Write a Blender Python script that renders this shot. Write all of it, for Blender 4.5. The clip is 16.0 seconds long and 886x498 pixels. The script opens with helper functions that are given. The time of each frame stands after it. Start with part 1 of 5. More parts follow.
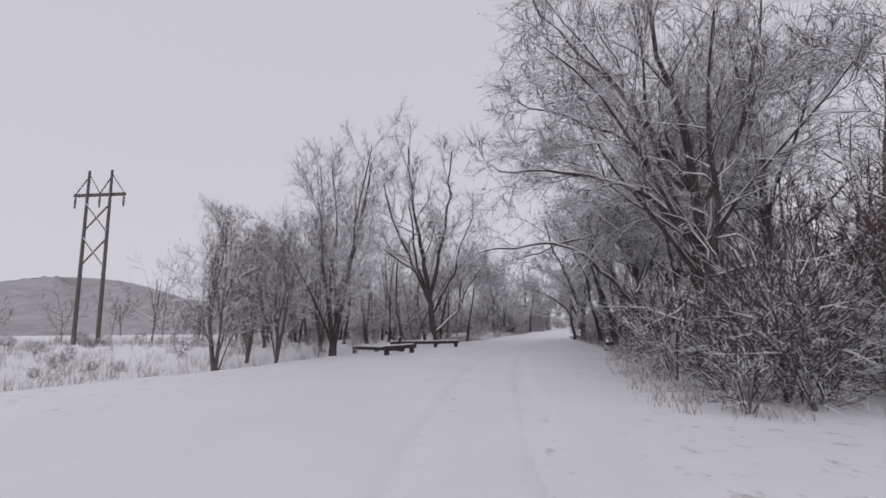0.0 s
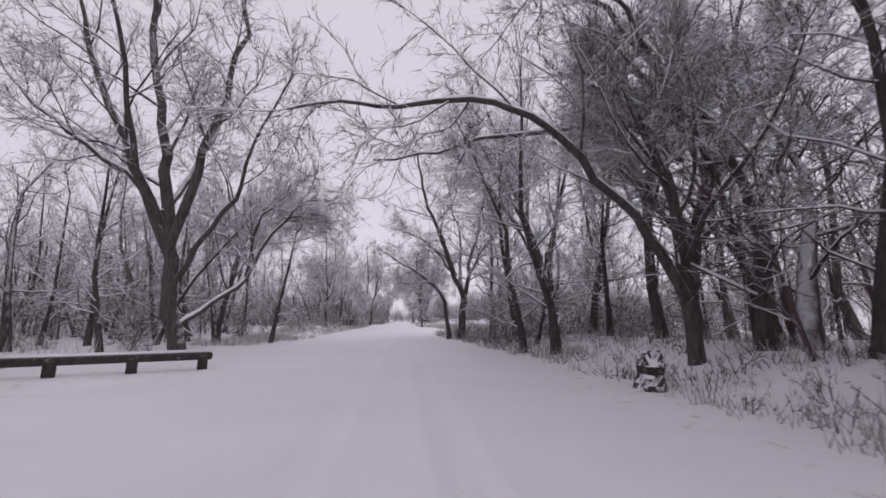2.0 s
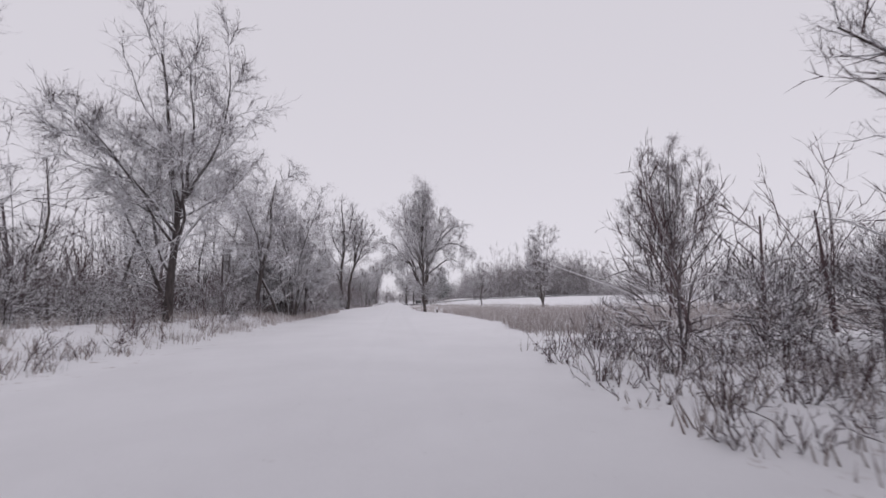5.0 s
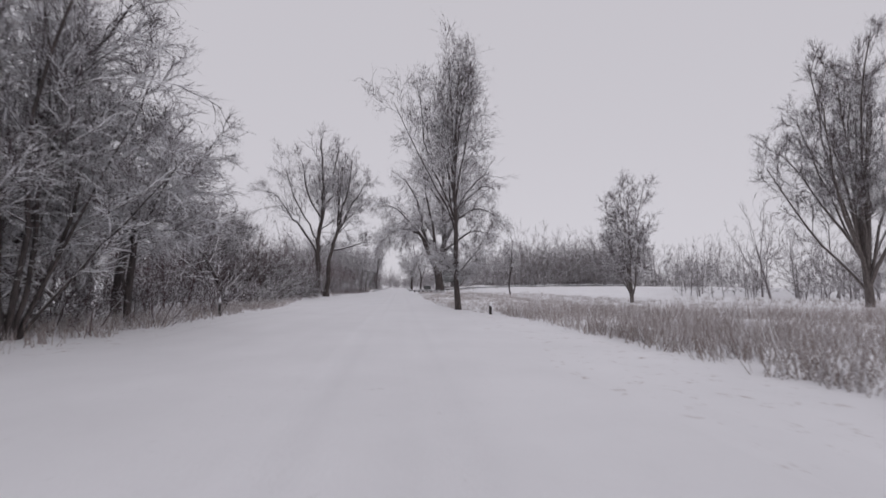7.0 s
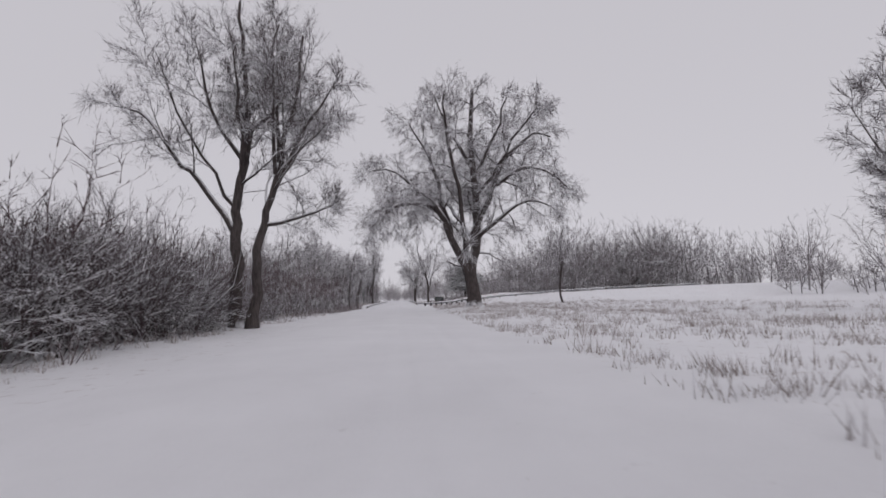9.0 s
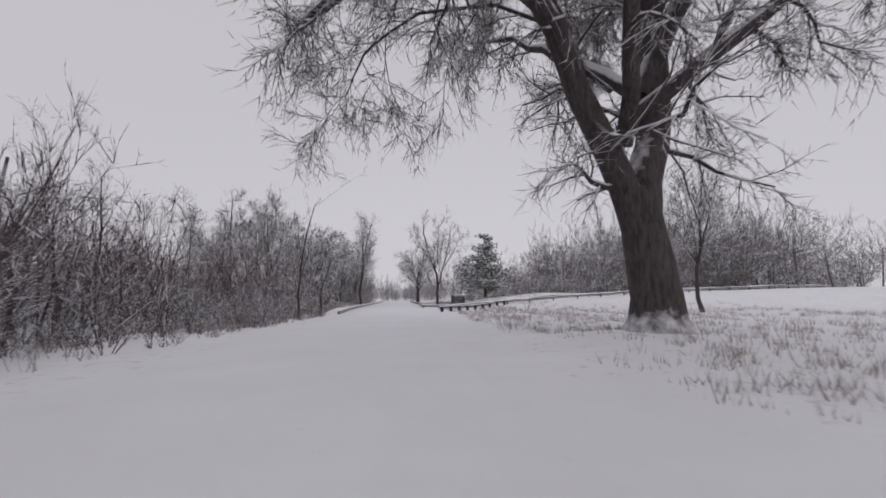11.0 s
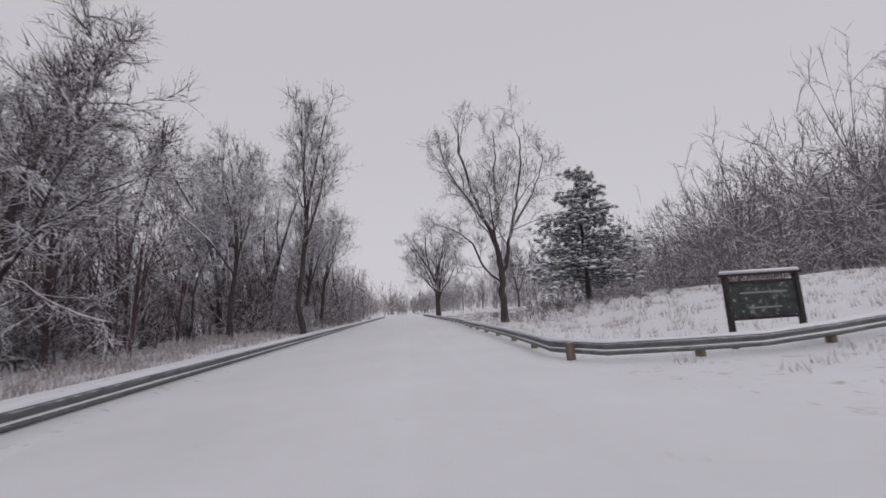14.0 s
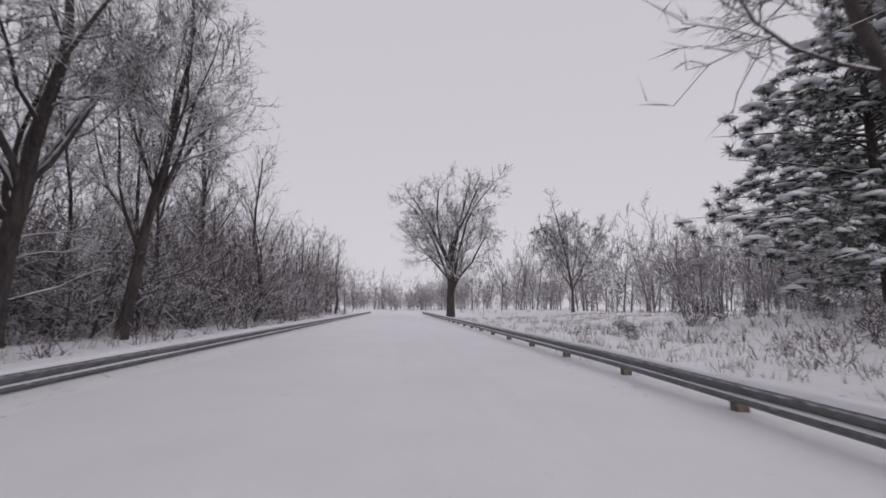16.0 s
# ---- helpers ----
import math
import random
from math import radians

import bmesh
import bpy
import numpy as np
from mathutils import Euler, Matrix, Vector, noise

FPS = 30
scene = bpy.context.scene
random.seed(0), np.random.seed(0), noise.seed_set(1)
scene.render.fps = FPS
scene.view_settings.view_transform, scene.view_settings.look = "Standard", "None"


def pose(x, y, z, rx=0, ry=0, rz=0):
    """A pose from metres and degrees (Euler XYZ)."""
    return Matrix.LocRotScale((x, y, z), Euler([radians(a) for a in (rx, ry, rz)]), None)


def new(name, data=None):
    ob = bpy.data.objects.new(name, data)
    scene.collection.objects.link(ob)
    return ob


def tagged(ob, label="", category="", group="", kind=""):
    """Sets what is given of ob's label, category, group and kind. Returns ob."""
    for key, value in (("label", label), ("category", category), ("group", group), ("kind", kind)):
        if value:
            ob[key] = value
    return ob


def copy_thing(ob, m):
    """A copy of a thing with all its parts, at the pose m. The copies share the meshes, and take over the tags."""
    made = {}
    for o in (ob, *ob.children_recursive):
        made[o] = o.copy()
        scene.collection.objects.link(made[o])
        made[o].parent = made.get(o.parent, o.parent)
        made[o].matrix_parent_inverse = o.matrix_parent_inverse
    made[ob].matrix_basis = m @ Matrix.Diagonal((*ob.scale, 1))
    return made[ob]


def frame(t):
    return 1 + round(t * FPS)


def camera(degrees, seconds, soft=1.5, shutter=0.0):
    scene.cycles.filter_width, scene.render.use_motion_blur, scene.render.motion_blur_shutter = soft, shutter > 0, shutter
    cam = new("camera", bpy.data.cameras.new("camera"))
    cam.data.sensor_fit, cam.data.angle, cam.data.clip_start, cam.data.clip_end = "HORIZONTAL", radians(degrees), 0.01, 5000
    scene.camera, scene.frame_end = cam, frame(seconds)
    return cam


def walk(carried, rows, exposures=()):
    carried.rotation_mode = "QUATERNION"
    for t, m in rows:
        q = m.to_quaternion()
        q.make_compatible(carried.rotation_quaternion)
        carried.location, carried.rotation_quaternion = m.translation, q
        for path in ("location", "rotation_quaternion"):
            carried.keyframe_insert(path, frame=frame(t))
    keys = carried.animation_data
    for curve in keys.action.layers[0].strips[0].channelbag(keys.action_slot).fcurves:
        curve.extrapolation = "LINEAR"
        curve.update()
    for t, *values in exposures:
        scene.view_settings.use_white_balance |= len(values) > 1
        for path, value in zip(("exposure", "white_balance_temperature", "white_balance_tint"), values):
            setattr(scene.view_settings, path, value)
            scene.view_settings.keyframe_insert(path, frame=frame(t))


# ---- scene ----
cam = camera(93.3, 16.0, soft=1.6, shutter=0.1)
EYE = 1.5
ROWS = [
    (0, 3.82, 0.00, 16.52, 10.81, -0.62),
    (0.5, 2.97, 4.69, 12.48, 10.25, 0.12),
    (1, 1.83, 9.63, 5.45, 10.79, -1.10),
    (1.5, 0.94, 15.12, -1.51, 10.58, 0.12),
    (2, 0.66, 20.88, -5.17, 9.69, 0.24),
    (2.5, 0.60, 26.93, -5.69, 10.01, -0.16),
    (3, 0.54, 32.88, -6.54, 8.60, -0.31),
    (3.5, 0.49, 38.92, -6.57, 8.25, 0.77),
    (4, 0.47, 44.84, -6.59, 7.36, -0.77),
    (4.6, 0.53, 52.23, -6.51, 7.16, -0.75),
    (5.25, 0.68, 60.87, -6.42, 6.94, -0.74),
    (5.9, 0.83, 70.16, -6.34, 6.71, -0.73),
    (6.5, 0.89, 79.32, -6.26, 6.51, -0.71),
    (7, 0.67, 87.19, -5.75, 5.21, 0.87),
    (7.5, 0.39, 95.04, -6.65, 6.15, -1.66),
    (8, 0.10, 102.73, -5.46, 6.35, -0.92),
    (8.5, -0.17, 110.31, -6.28, 5.70, -1.32),
    (9, -0.40, 118.00, -6.17, 6.62, -1.78),
    (9.6, -0.37, 127.55, -6.16, 6.64, -1.40),
    (10.25, -0.29, 138.56, -6.14, 6.67, -0.99),
    (10.9, -0.22, 150.09, -6.12, 6.69, -0.59),
    (11.5, -0.19, 161.05, -6.10, 6.72, -0.21),
    (12, -0.20, 170.27, -5.97, 6.49, 1.64),
    (12.5, -0.27, 179.60, -5.14, 7.42, 1.67),
    (13, -0.36, 188.97, -5.08, 7.16, 0.48),
    (13.5, -0.44, 198.14, -4.92, 7.17, -0.14),
    (14, -0.45, 206.93, -5.63, 8.15, -3.69),
    (14.5, -0.43, 215.31, -4.71, 5.82, -0.16),
    (15, -0.39, 223.25, -5.11, 6.73, -1.88),
    (15.5, -0.35, 231.05, -4.95, 8.00, -3.12),
    (16, -0.31, 238.85, -5.89, 7.86, 0.26),
]


def ridden(x, y, yaw, pitch, roll):
    """The camera's pose from its place over the road and its yaw, pitch and roll."""
    return pose(x, y, EYE, 90 + pitch, 0, yaw) @ pose(0, 0, 0, 0, 0, roll)


walk(cam, [(t, ridden(*r)) for t, *r in ROWS],
     exposures=[(0, 0.05, 6350, 15), (0.8, 0.15, 6350, 20), (2, 0.22, 6300, 22), (4.2, 0.3, 6350, 18), (6.3, 0.0, 6400, 15), (13.5, -0.05, 6400, 14), (15, -0.02, 6400, 16), (16, 0.03, 6400, 17)])

# ---- light: an overcast, snowing sky ----
world = bpy.data.worlds.new("overcast_sky")
scene.world = world
world.use_nodes = True
wn, wl = world.node_tree.nodes, world.node_tree.links
wn.clear()
sky = wn.new("ShaderNodeTexSky")
sky.sky_type = "NISHITA"
sky.sun_disc = False
sky.sun_elevation, sky.sun_rotation = radians(32), radians(200)
sky_grey = wn.new("ShaderNodeHueSaturation")
sky_grey.inputs["Saturation"].default_value = 0.1
sky_grey.inputs["Value"].default_value = 0.10
wl.new(sky.outputs[0], sky_grey.inputs["Color"])
cloud = wn.new("ShaderNodeMix")
cloud.data_type = "RGBA"
cloud.inputs[0].default_value = 0.88
cloud.inputs[7].default_value = (0.60, 0.592, 0.615, 1)
wl.new(sky_grey.outputs[0], cloud.inputs[6])
back = wn.new("ShaderNodeBackground")
back.inputs["Strength"].default_value = 1.0
wout = wn.new("ShaderNodeOutputWorld")
wl.new(cloud.outputs[2], back.inputs["Color"])
wl.new(back.outputs[0], wout.inputs["Surface"])

sun_data = bpy.data.lights.new("sun", "SUN")
sun_data.energy, sun_data.angle, sun_data.color = 0.5, radians(40), (1, 0.98, 0.95)
sun = new("sun", sun_data)
sun.matrix_world = pose(0, 0, 60, 58, 0, 20)


# ---- materials ----
def material(name, colour, rough=0.8, metal=0.0):
    """A node material with its Principled node."""
    mat = bpy.data.materials.new(name)
    mat.use_nodes = True
    node = mat.node_tree.nodes["Principled BSDF"]
    node.inputs["Base Color"].default_value = (*colour, 1)
    node.inputs["Roughness"].default_value = rough
    node.inputs["Metallic"].default_value = metal
    return mat, mat.node_tree.nodes, mat.node_tree.links, node


def noise_node(nodes, links, scale, detail=4, rough=0.6, stretch=None):
    coord = nodes.new("ShaderNodeTexCoord")
    tex = nodes.new("ShaderNodeTexNoise")
    tex.inputs["Scale"].default_value = scale
    tex.inputs["Detail"].default_value = detail
    tex.inputs["Roughness"].default_value = rough
    if stretch:
        mapping = nodes.new("ShaderNodeMapping")
        mapping.inputs["Scale"].default_value = stretch
        links.new(coord.outputs["Object"], mapping.inputs["Vector"])
        links.new(mapping.outputs[0], tex.inputs["Vector"])
    else:
        links.new(coord.outputs["Object"], tex.inputs["Vector"])
    return tex


def ramp_node(nodes, links, source, stops):
    ramp = nodes.new("ShaderNodeValToRGB")
    elements = ramp.color_ramp.elements
    while len(elements) < len(stops):
        elements.new(0.5)
    for e, (at, c) in zip(elements, stops):
        e.position, e.color = at, (*c, 1)
    links.new(source, ramp.inputs[0])
    return ramp


def bump_to(nodes, links, node, source, strength, distance):
    bump = nodes.new("ShaderNodeBump")
    bump.inputs["Strength"].default_value = strength
    bump.inputs["Distance"].default_value = distance
    links.new(source, bump.inputs["Height"])
    links.new(bump.outputs[0], node.inputs["Normal"])


def snow_on(nodes, links, node, colour_out, low, high, jitter=0.5, scale=3.0, snow=(0.80, 0.80, 0.83)):
    """Lets snow lie on faces that look up; its edge is broken by noise."""
    geo = nodes.new("ShaderNodeNewGeometry")
    split = nodes.new("ShaderNodeSeparateXYZ")
    links.new(geo.outputs["Normal"], split.inputs[0])
    patch = noise_node(nodes, links, scale, 3)
    spread = nodes.new("ShaderNodeMath")
    spread.operation = "MULTIPLY_ADD"
    links.new(patch.outputs[0], spread.inputs[0])
    spread.inputs[1].default_value = jitter * 2
    spread.inputs[2].default_value = -jitter
    total = nodes.new("ShaderNodeMath")
    total.operation = "ADD"
    links.new(split.outputs[2], total.inputs[0])
    links.new(spread.outputs[0], total.inputs[1])
    step = nodes.new("ShaderNodeMapRange")
    step.inputs["From Min"].default_value = low
    step.inputs["From Max"].default_value = high
    links.new(total.outputs[0], step.inputs["Value"])
    mix = nodes.new("ShaderNodeMix")
    mix.data_type = "RGBA"
    links.new(step.outputs[0], mix.inputs[0])
    links.new(colour_out, mix.inputs[6])
    mix.inputs[7].default_value = (*snow, 1)
    links.new(mix.outputs[2], node.inputs["Base Color"])


def bark(name, dark, light, low=0.3, high=0.6, jitter=0.5, snow_scale=3.0):
    mat, nodes, links, node = material(name, dark, 0.9)
    grain = noise_node(nodes, links, 9.0, 6, 0.7, (1, 1, 0.18))
    ramp = ramp_node(nodes, links, grain.outputs[0], [(0.35, dark), (0.65, light)])
    bump_to(nodes, links, node, grain.outputs[0], 1.0, 0.08)
    snow_on(nodes, links, node, ramp.outputs[0], low, high, jitter, snow_scale)
    return mat


def snow_material(name, tone, soil, cover):
    """Snow with soft drifts, fine grain and, where cover is below one, dead grass that shows through."""
    mat, nodes, links, node = material(name, tone, 0.65)
    drift = noise_node(nodes, links, 0.35, 5, 0.6)
    grain = noise_node(nodes, links, 9.0, 6, 0.75)
    pale = tuple(v * 0.93 for v in tone)
    ramp = ramp_node(nodes, links, drift.outputs[0], [(0.3, pale), (0.7, tone)])
    mix = nodes.new("ShaderNodeMix")
    mix.data_type = "RGBA"
    patch = noise_node(nodes, links, 2.2, 8, 0.8)
    mask = ramp_node(nodes, links, patch.outputs[0], [(cover, (0, 0, 0)), (cover + 0.12, (1, 1, 1))])
    links.new(mask.outputs[0], mix.inputs[0])
    links.new(ramp.outputs[0], mix.inputs[6])
    mix.inputs[7].default_value = (*soil, 1)
    links.new(mix.outputs[2], node.inputs["Base Color"])
    bump_to(nodes, links, node, grain.outputs[0], 0.35, 0.03)
    return mat


SNOW = (0.84, 0.84, 0.865)
M_FIELD = snow_material("snow_over_dead_grass", SNOW, (0.36, 0.305, 0.285), 0.565)
M_ROAD = snow_material("driven_snow", (0.83, 0.83, 0.855), (0.62, 0.61, 0.62), 0.62)
M_CAP = snow_material("fresh_snow", SNOW, (0.75, 0.75, 0.77), 0.75)
M_BARK = bark("dark_bark", (0.03, 0.024, 0.024), (0.095, 0.077, 0.073), 0.26, 0.46, 0.2)
M_BARK_SNOW = bark("snow_streaked_bark", (0.034, 0.028, 0.028), (0.105, 0.086, 0.083), 0.26, 0.46, 0.22)
M_BARK_GREY = bark("grey_bark", (0.075, 0.062, 0.058), (0.17, 0.148, 0.14), 0.24, 0.46, 0.24)
M_TWIG = bark("snowy_twig", (0.06, 0.045, 0.047), (0.125, 0.096, 0.1), 0.04, 0.38, 0.28, 1.3)
M_LADEN = bark("snow_laden_twig", (0.064, 0.046, 0.049), (0.13, 0.1, 0.105), -0.5, 0.3, 0.26, 1.3)
M_TWIG_RED = bark("reddish_twig", (0.075, 0.047, 0.05), (0.13, 0.086, 0.09), 0.22, 0.6, 0.28, 1.3)
# far twigs: haze of the falling snow is put into a paler colour
M_FAR_HAZE = bark("haze_paled_twig", (0.14, 0.122, 0.126), (0.23, 0.206, 0.21), 0.15, 0.6, 0.3, 0.8)
M_NEEDLE = bark("pine_needles", (0.03, 0.042, 0.034), (0.065, 0.08, 0.062), 0.2, 0.6, 0.4, 2.0)
M_GRASS = bark("dead_grass", (0.25, 0.205, 0.19), (0.43, 0.37, 0.345), -0.05, 0.45, 0.5, 1.2)
M_TIMBER = bark("weathered_timber", (0.022, 0.018, 0.018), (0.06, 0.05, 0.046), 0.22, 0.42, 0.62, 7.0)
M_POST = bark("treated_post", (0.13, 0.11, 0.085), (0.25, 0.21, 0.16), 0.5, 0.8, 0.4, 8.0)


def steel():
    mat, nodes, links, node = material("galvanised_steel", (0.2, 0.21, 0.215), 0.5, 0.75)
    stain = noise_node(nodes, links, 3.0, 6, 0.7)
    ramp = ramp_node(nodes, links, stain.outputs[0], [(0.3, (0.10, 0.105, 0.108)), (0.7, (0.22, 0.23, 0.235))])
    snow_on(nodes, links, node, ramp.outputs[0], 0.45, 0.75, 0.35, 5.0)
    bump_to(nodes, links, node, stain.outputs[0], 0.2, 0.01)
    return mat


M_STEEL = steel()


# ---- building helpers ----
def smooth(a, b, v):
    s = np.clip((np.asarray(v, float) - a) / (b - a), 0, 1)
    return s * s * (3 - 2 * s)


def land(x, y):
    """Height of the snow-covered ground."""
    x, y = np.asarray(x, float), np.asarray(y, float)
    off = smooth(6.5, 12, np.abs(x))
    z = off * (0.10 * np.sin(0.37 * x + 0.21 * y) * np.cos(0.29 * y - 0.13 * x) + 0.05 * np.sin(1.3 * x + 0.7 * y) * np.sin(0.9 * y - 0.5 * x))
    z = z - 1.3 * smooth(-9.5, -15, x) * (1 - smooth(20, 34, y)) * (1 - 0.7 * smooth(-30, -50, x))
    z = z + 0.8 * smooth(7.0, 10.5, x) * smooth(16, 24, y) * (1 - smooth(44, 56, y))
    z = z + 0.75 * smooth(-7.2, -10, x) * smooth(58, 72, y) * (1 - smooth(88, 100, y))
    z = z + 1.4 * smooth(11, 27, x) * (1 - 0.8 * smooth(26, 48, x)) * smooth(219, 232, y) * (1 - 0.5 * smooth(250, 275, y))
    # the side road climbs gently away from the junction
    z = z + 3.0 * (1 - np.exp(-np.clip(x - 9, 0, 200) / 32)) * smooth(192, 211, y) * (1 - 0.5 * smooth(221, 238, y)) * (1 - 0.7 * smooth(250, 290, y))
    z = z + 0.45 * np.exp(-((x - 7.6) ** 2 + (y - 164.6) ** 2) / 10)
    z = z + 0.4 * smooth(-7.5, -10, x) * smooth(215, 235, y)
    z = z + 0.5 * np.exp(-((x + 6.95) / 0.55) ** 2) * smooth(193, 199, y)
    return z


def left_edge(y):
    """Where the driven snow ends on the left; right_edge likewise."""
    return float(np.interp(y, [0, 14, 30, 44, 50, 118, 128, 140, 165, 190, 196], [-10.2, -9.6, -9.2, -8.8, -6.9, -7.3, -8.8, -9.3, -7.6, -6.6, -7.4]))


def right_edge(y):
    return float(np.interp(y, [0, 20, 30, 45, 58, 66, 84, 108, 118, 136, 180, 195, 216], [5.0, 5.2, 6.0, 5.0, 4.0, 3.8, 7.4, 6.6, 3.6, 3.6, 4.4, 5.5, 4.4]))


def gz(x, y):
    return float(land(x, y))


def raw_mesh(name, verts, faces, mats, shade=False):
    me = bpy.data.meshes.new(name)
    me.from_pydata(verts, [], faces)
    for m in mats if isinstance(mats, (list, tuple)) else [mats]:
        me.materials.append(m)
    if shade:
        me.polygons.foreach_set("use_smooth", [True] * len(me.polygons))
    me.update()
    return me


def bm_mesh(name, bm, mat, shade=False):
    me = bpy.data.meshes.new(name)
    bm.to_mesh(me)
    bm.free()
    me.materials.append(mat)
    if shade:
        me.polygons.foreach_set("use_smooth", [True] * len(me.polygons))
    return me


def part(name, me, parent, label=""):
    ob = new(name, me)
    ob.parent = parent
    return tagged(ob, label) if label else ob


def box(bm, size, at=(0, 0, 0), turn=None, bevel=0.0):
    """Adds a bevelled box to bm."""
    got = bmesh.ops.create_cube(bm, size=1)["verts"]
    if bevel:
        fresh = bmesh.new()
        bmesh.ops.create_cube(fresh, size=1)
        bmesh.ops.scale(fresh, vec=size, verts=fresh.verts)
        bmesh.ops.bevel(fresh, geom=fresh.edges[:], offset=bevel, segments=2, affect="EDGES")
        if turn:
            bmesh.ops.transform(fresh, matrix=turn, verts=fresh.verts)
        bmesh.ops.translate(fresh, vec=at, verts=fresh.verts)
        bmesh.ops.delete(bm, geom=got, context="VERTS")
        tmp = bpy.data.meshes.new("tmp")
        fresh.to_mesh(tmp)
        fresh.free()
        bm.from_mesh(tmp)
        bpy.data.meshes.remove(tmp)
        return
    bmesh.ops.scale(bm, vec=size, verts=got)
    if turn:
        bmesh.ops.transform(bm, matrix=turn, verts=got)
    bmesh.ops.translate(bm, vec=at, verts=got)


class Sticks:
    """Collects tapered tubes and cones, and joins them into one list of corners and faces."""

    def __init__(self):
        self.v, self.f, self.n = [], [], 0

    def tube(self, pts, radii, sides, cap=False):
        pts = np.asarray(pts, float)
        radii = np.asarray(radii, float)
        k = len(pts)
        tan = np.empty_like(pts)
        tan[1:-1] = pts[2:] - pts[:-2]
        tan[0], tan[-1] = pts[1] - pts[0], pts[-1] - pts[-2]
        tan /= np.linalg.norm(tan, axis=1)[:, None] + 1e-9
        over = pts[-1] - pts[0]
        ref = np.eye(3)[int(np.argmin(np.abs(over)))]
        u = np.cross(tan, ref)
        u /= np.linalg.norm(u, axis=1)[:, None] + 1e-9
        w = np.cross(tan, u)
        a = np.arange(sides) * (2 * math.pi / sides)
        ring = pts[:, None] + radii[:, None, None] * (np.cos(a)[None, :, None] * u[:, None] + np.sin(a)[None, :, None] * w[:, None])
        self.v.append(ring.reshape(-1, 3))
        i = self.n + np.arange(k - 1)[:, None] * sides + np.arange(sides)[None]
        j = self.n + np.arange(k - 1)[:, None] * sides + (np.arange(sides)[None] + 1) % sides
        self.f.extend(np.stack([i, j, j + sides, i + sides], -1).reshape(-1, 4).tolist())
        if cap:
            self.f.append([self.n + (k - 1) * sides + q for q in range(sides)])
        self.n += k * sides

    def cones(self, p0, p1, r, level=2):
        """Many thin three-sided cones at once."""
        d = p1 - p0
        d /= np.linalg.norm(d, axis=1)[:, None] + 1e-9
        ref = np.where((np.abs(d[:, 2]) > 0.8)[:, None], [[1.0, 0, 0]], [[0, 0, 1.0]])
        u = np.cross(d, ref)
        u /= np.linalg.norm(u, axis=1)[:, None] + 1e-9
        w = np.cross(u, d)
        # level of five lie with an edge up and show snow from the side, the rest with a face up
        w = w * np.where(np.arange(len(p0)) % 5 < level, 1.0, -1.0)[:, None]
        u = u * np.where(np.arange(len(p0)) % 5 < level, 1.0, -1.0)[:, None]
        rows = [p0 + r[:, None] * (math.cos(a) * u + math.sin(a) * w) for a in (math.pi / 2, math.pi * 7 / 6, math.pi * 11 / 6)]
        self.v.append(np.stack([*rows, p1], 1).reshape(-1, 3))
        b = self.n + 4 * np.arange(len(p0))[:, None]
        self.f.extend(np.concatenate([b + [0, 1, 3], b + [1, 2, 3], b + [2, 0, 3]], 0).tolist())
        self.n += 4 * len(p0)

    def rods(self, p0, p1, r0, r1):
        """Many three-sided rods at once, thinner towards p1."""
        d = p1 - p0
        d /= np.linalg.norm(d, axis=1)[:, None] + 1e-9
        ref = np.where((np.abs(d[:, 2]) > 0.8)[:, None], [[1.0, 0, 0]], [[0, 0, 1.0]])
        u = np.cross(d, ref)
        u /= np.linalg.norm(u, axis=1)[:, None] + 1e-9
        w = np.cross(u, d)
        turn = [math.cos(a) * u + math.sin(a) * w for a in (math.pi / 2, math.pi * 7 / 6, math.pi * 11 / 6)]
        rows = [p0 + r0[:, None] * q for q in turn] + [p1 + r1[:, None] * q for q in turn]
        self.v.append(np.stack(rows, 1).reshape(-1, 3))
        b = self.n + 6 * np.arange(len(p0))[:, None]
        self.f.extend(np.concatenate([b + [0, 1, 4, 3], b + [1, 2, 5, 4], b + [2, 0, 3, 5]], 0).tolist())
        self.n += 6 * len(p0)

    def mesh(self, name, mat, shade=False):
        verts = np.concatenate(self.v) if self.v else np.zeros((0, 3))
        return raw_mesh(name, verts.tolist(), self.f, mat, shade)


def sprout(rng, d, angle, spin):
    """A direction that leaves d by an angle."""
    side = d.orthogonal().normalized()
    side.rotate(Matrix.Rotation(spin, 3, d))
    return (d * math.cos(angle) + side * math.sin(angle)).normalized()


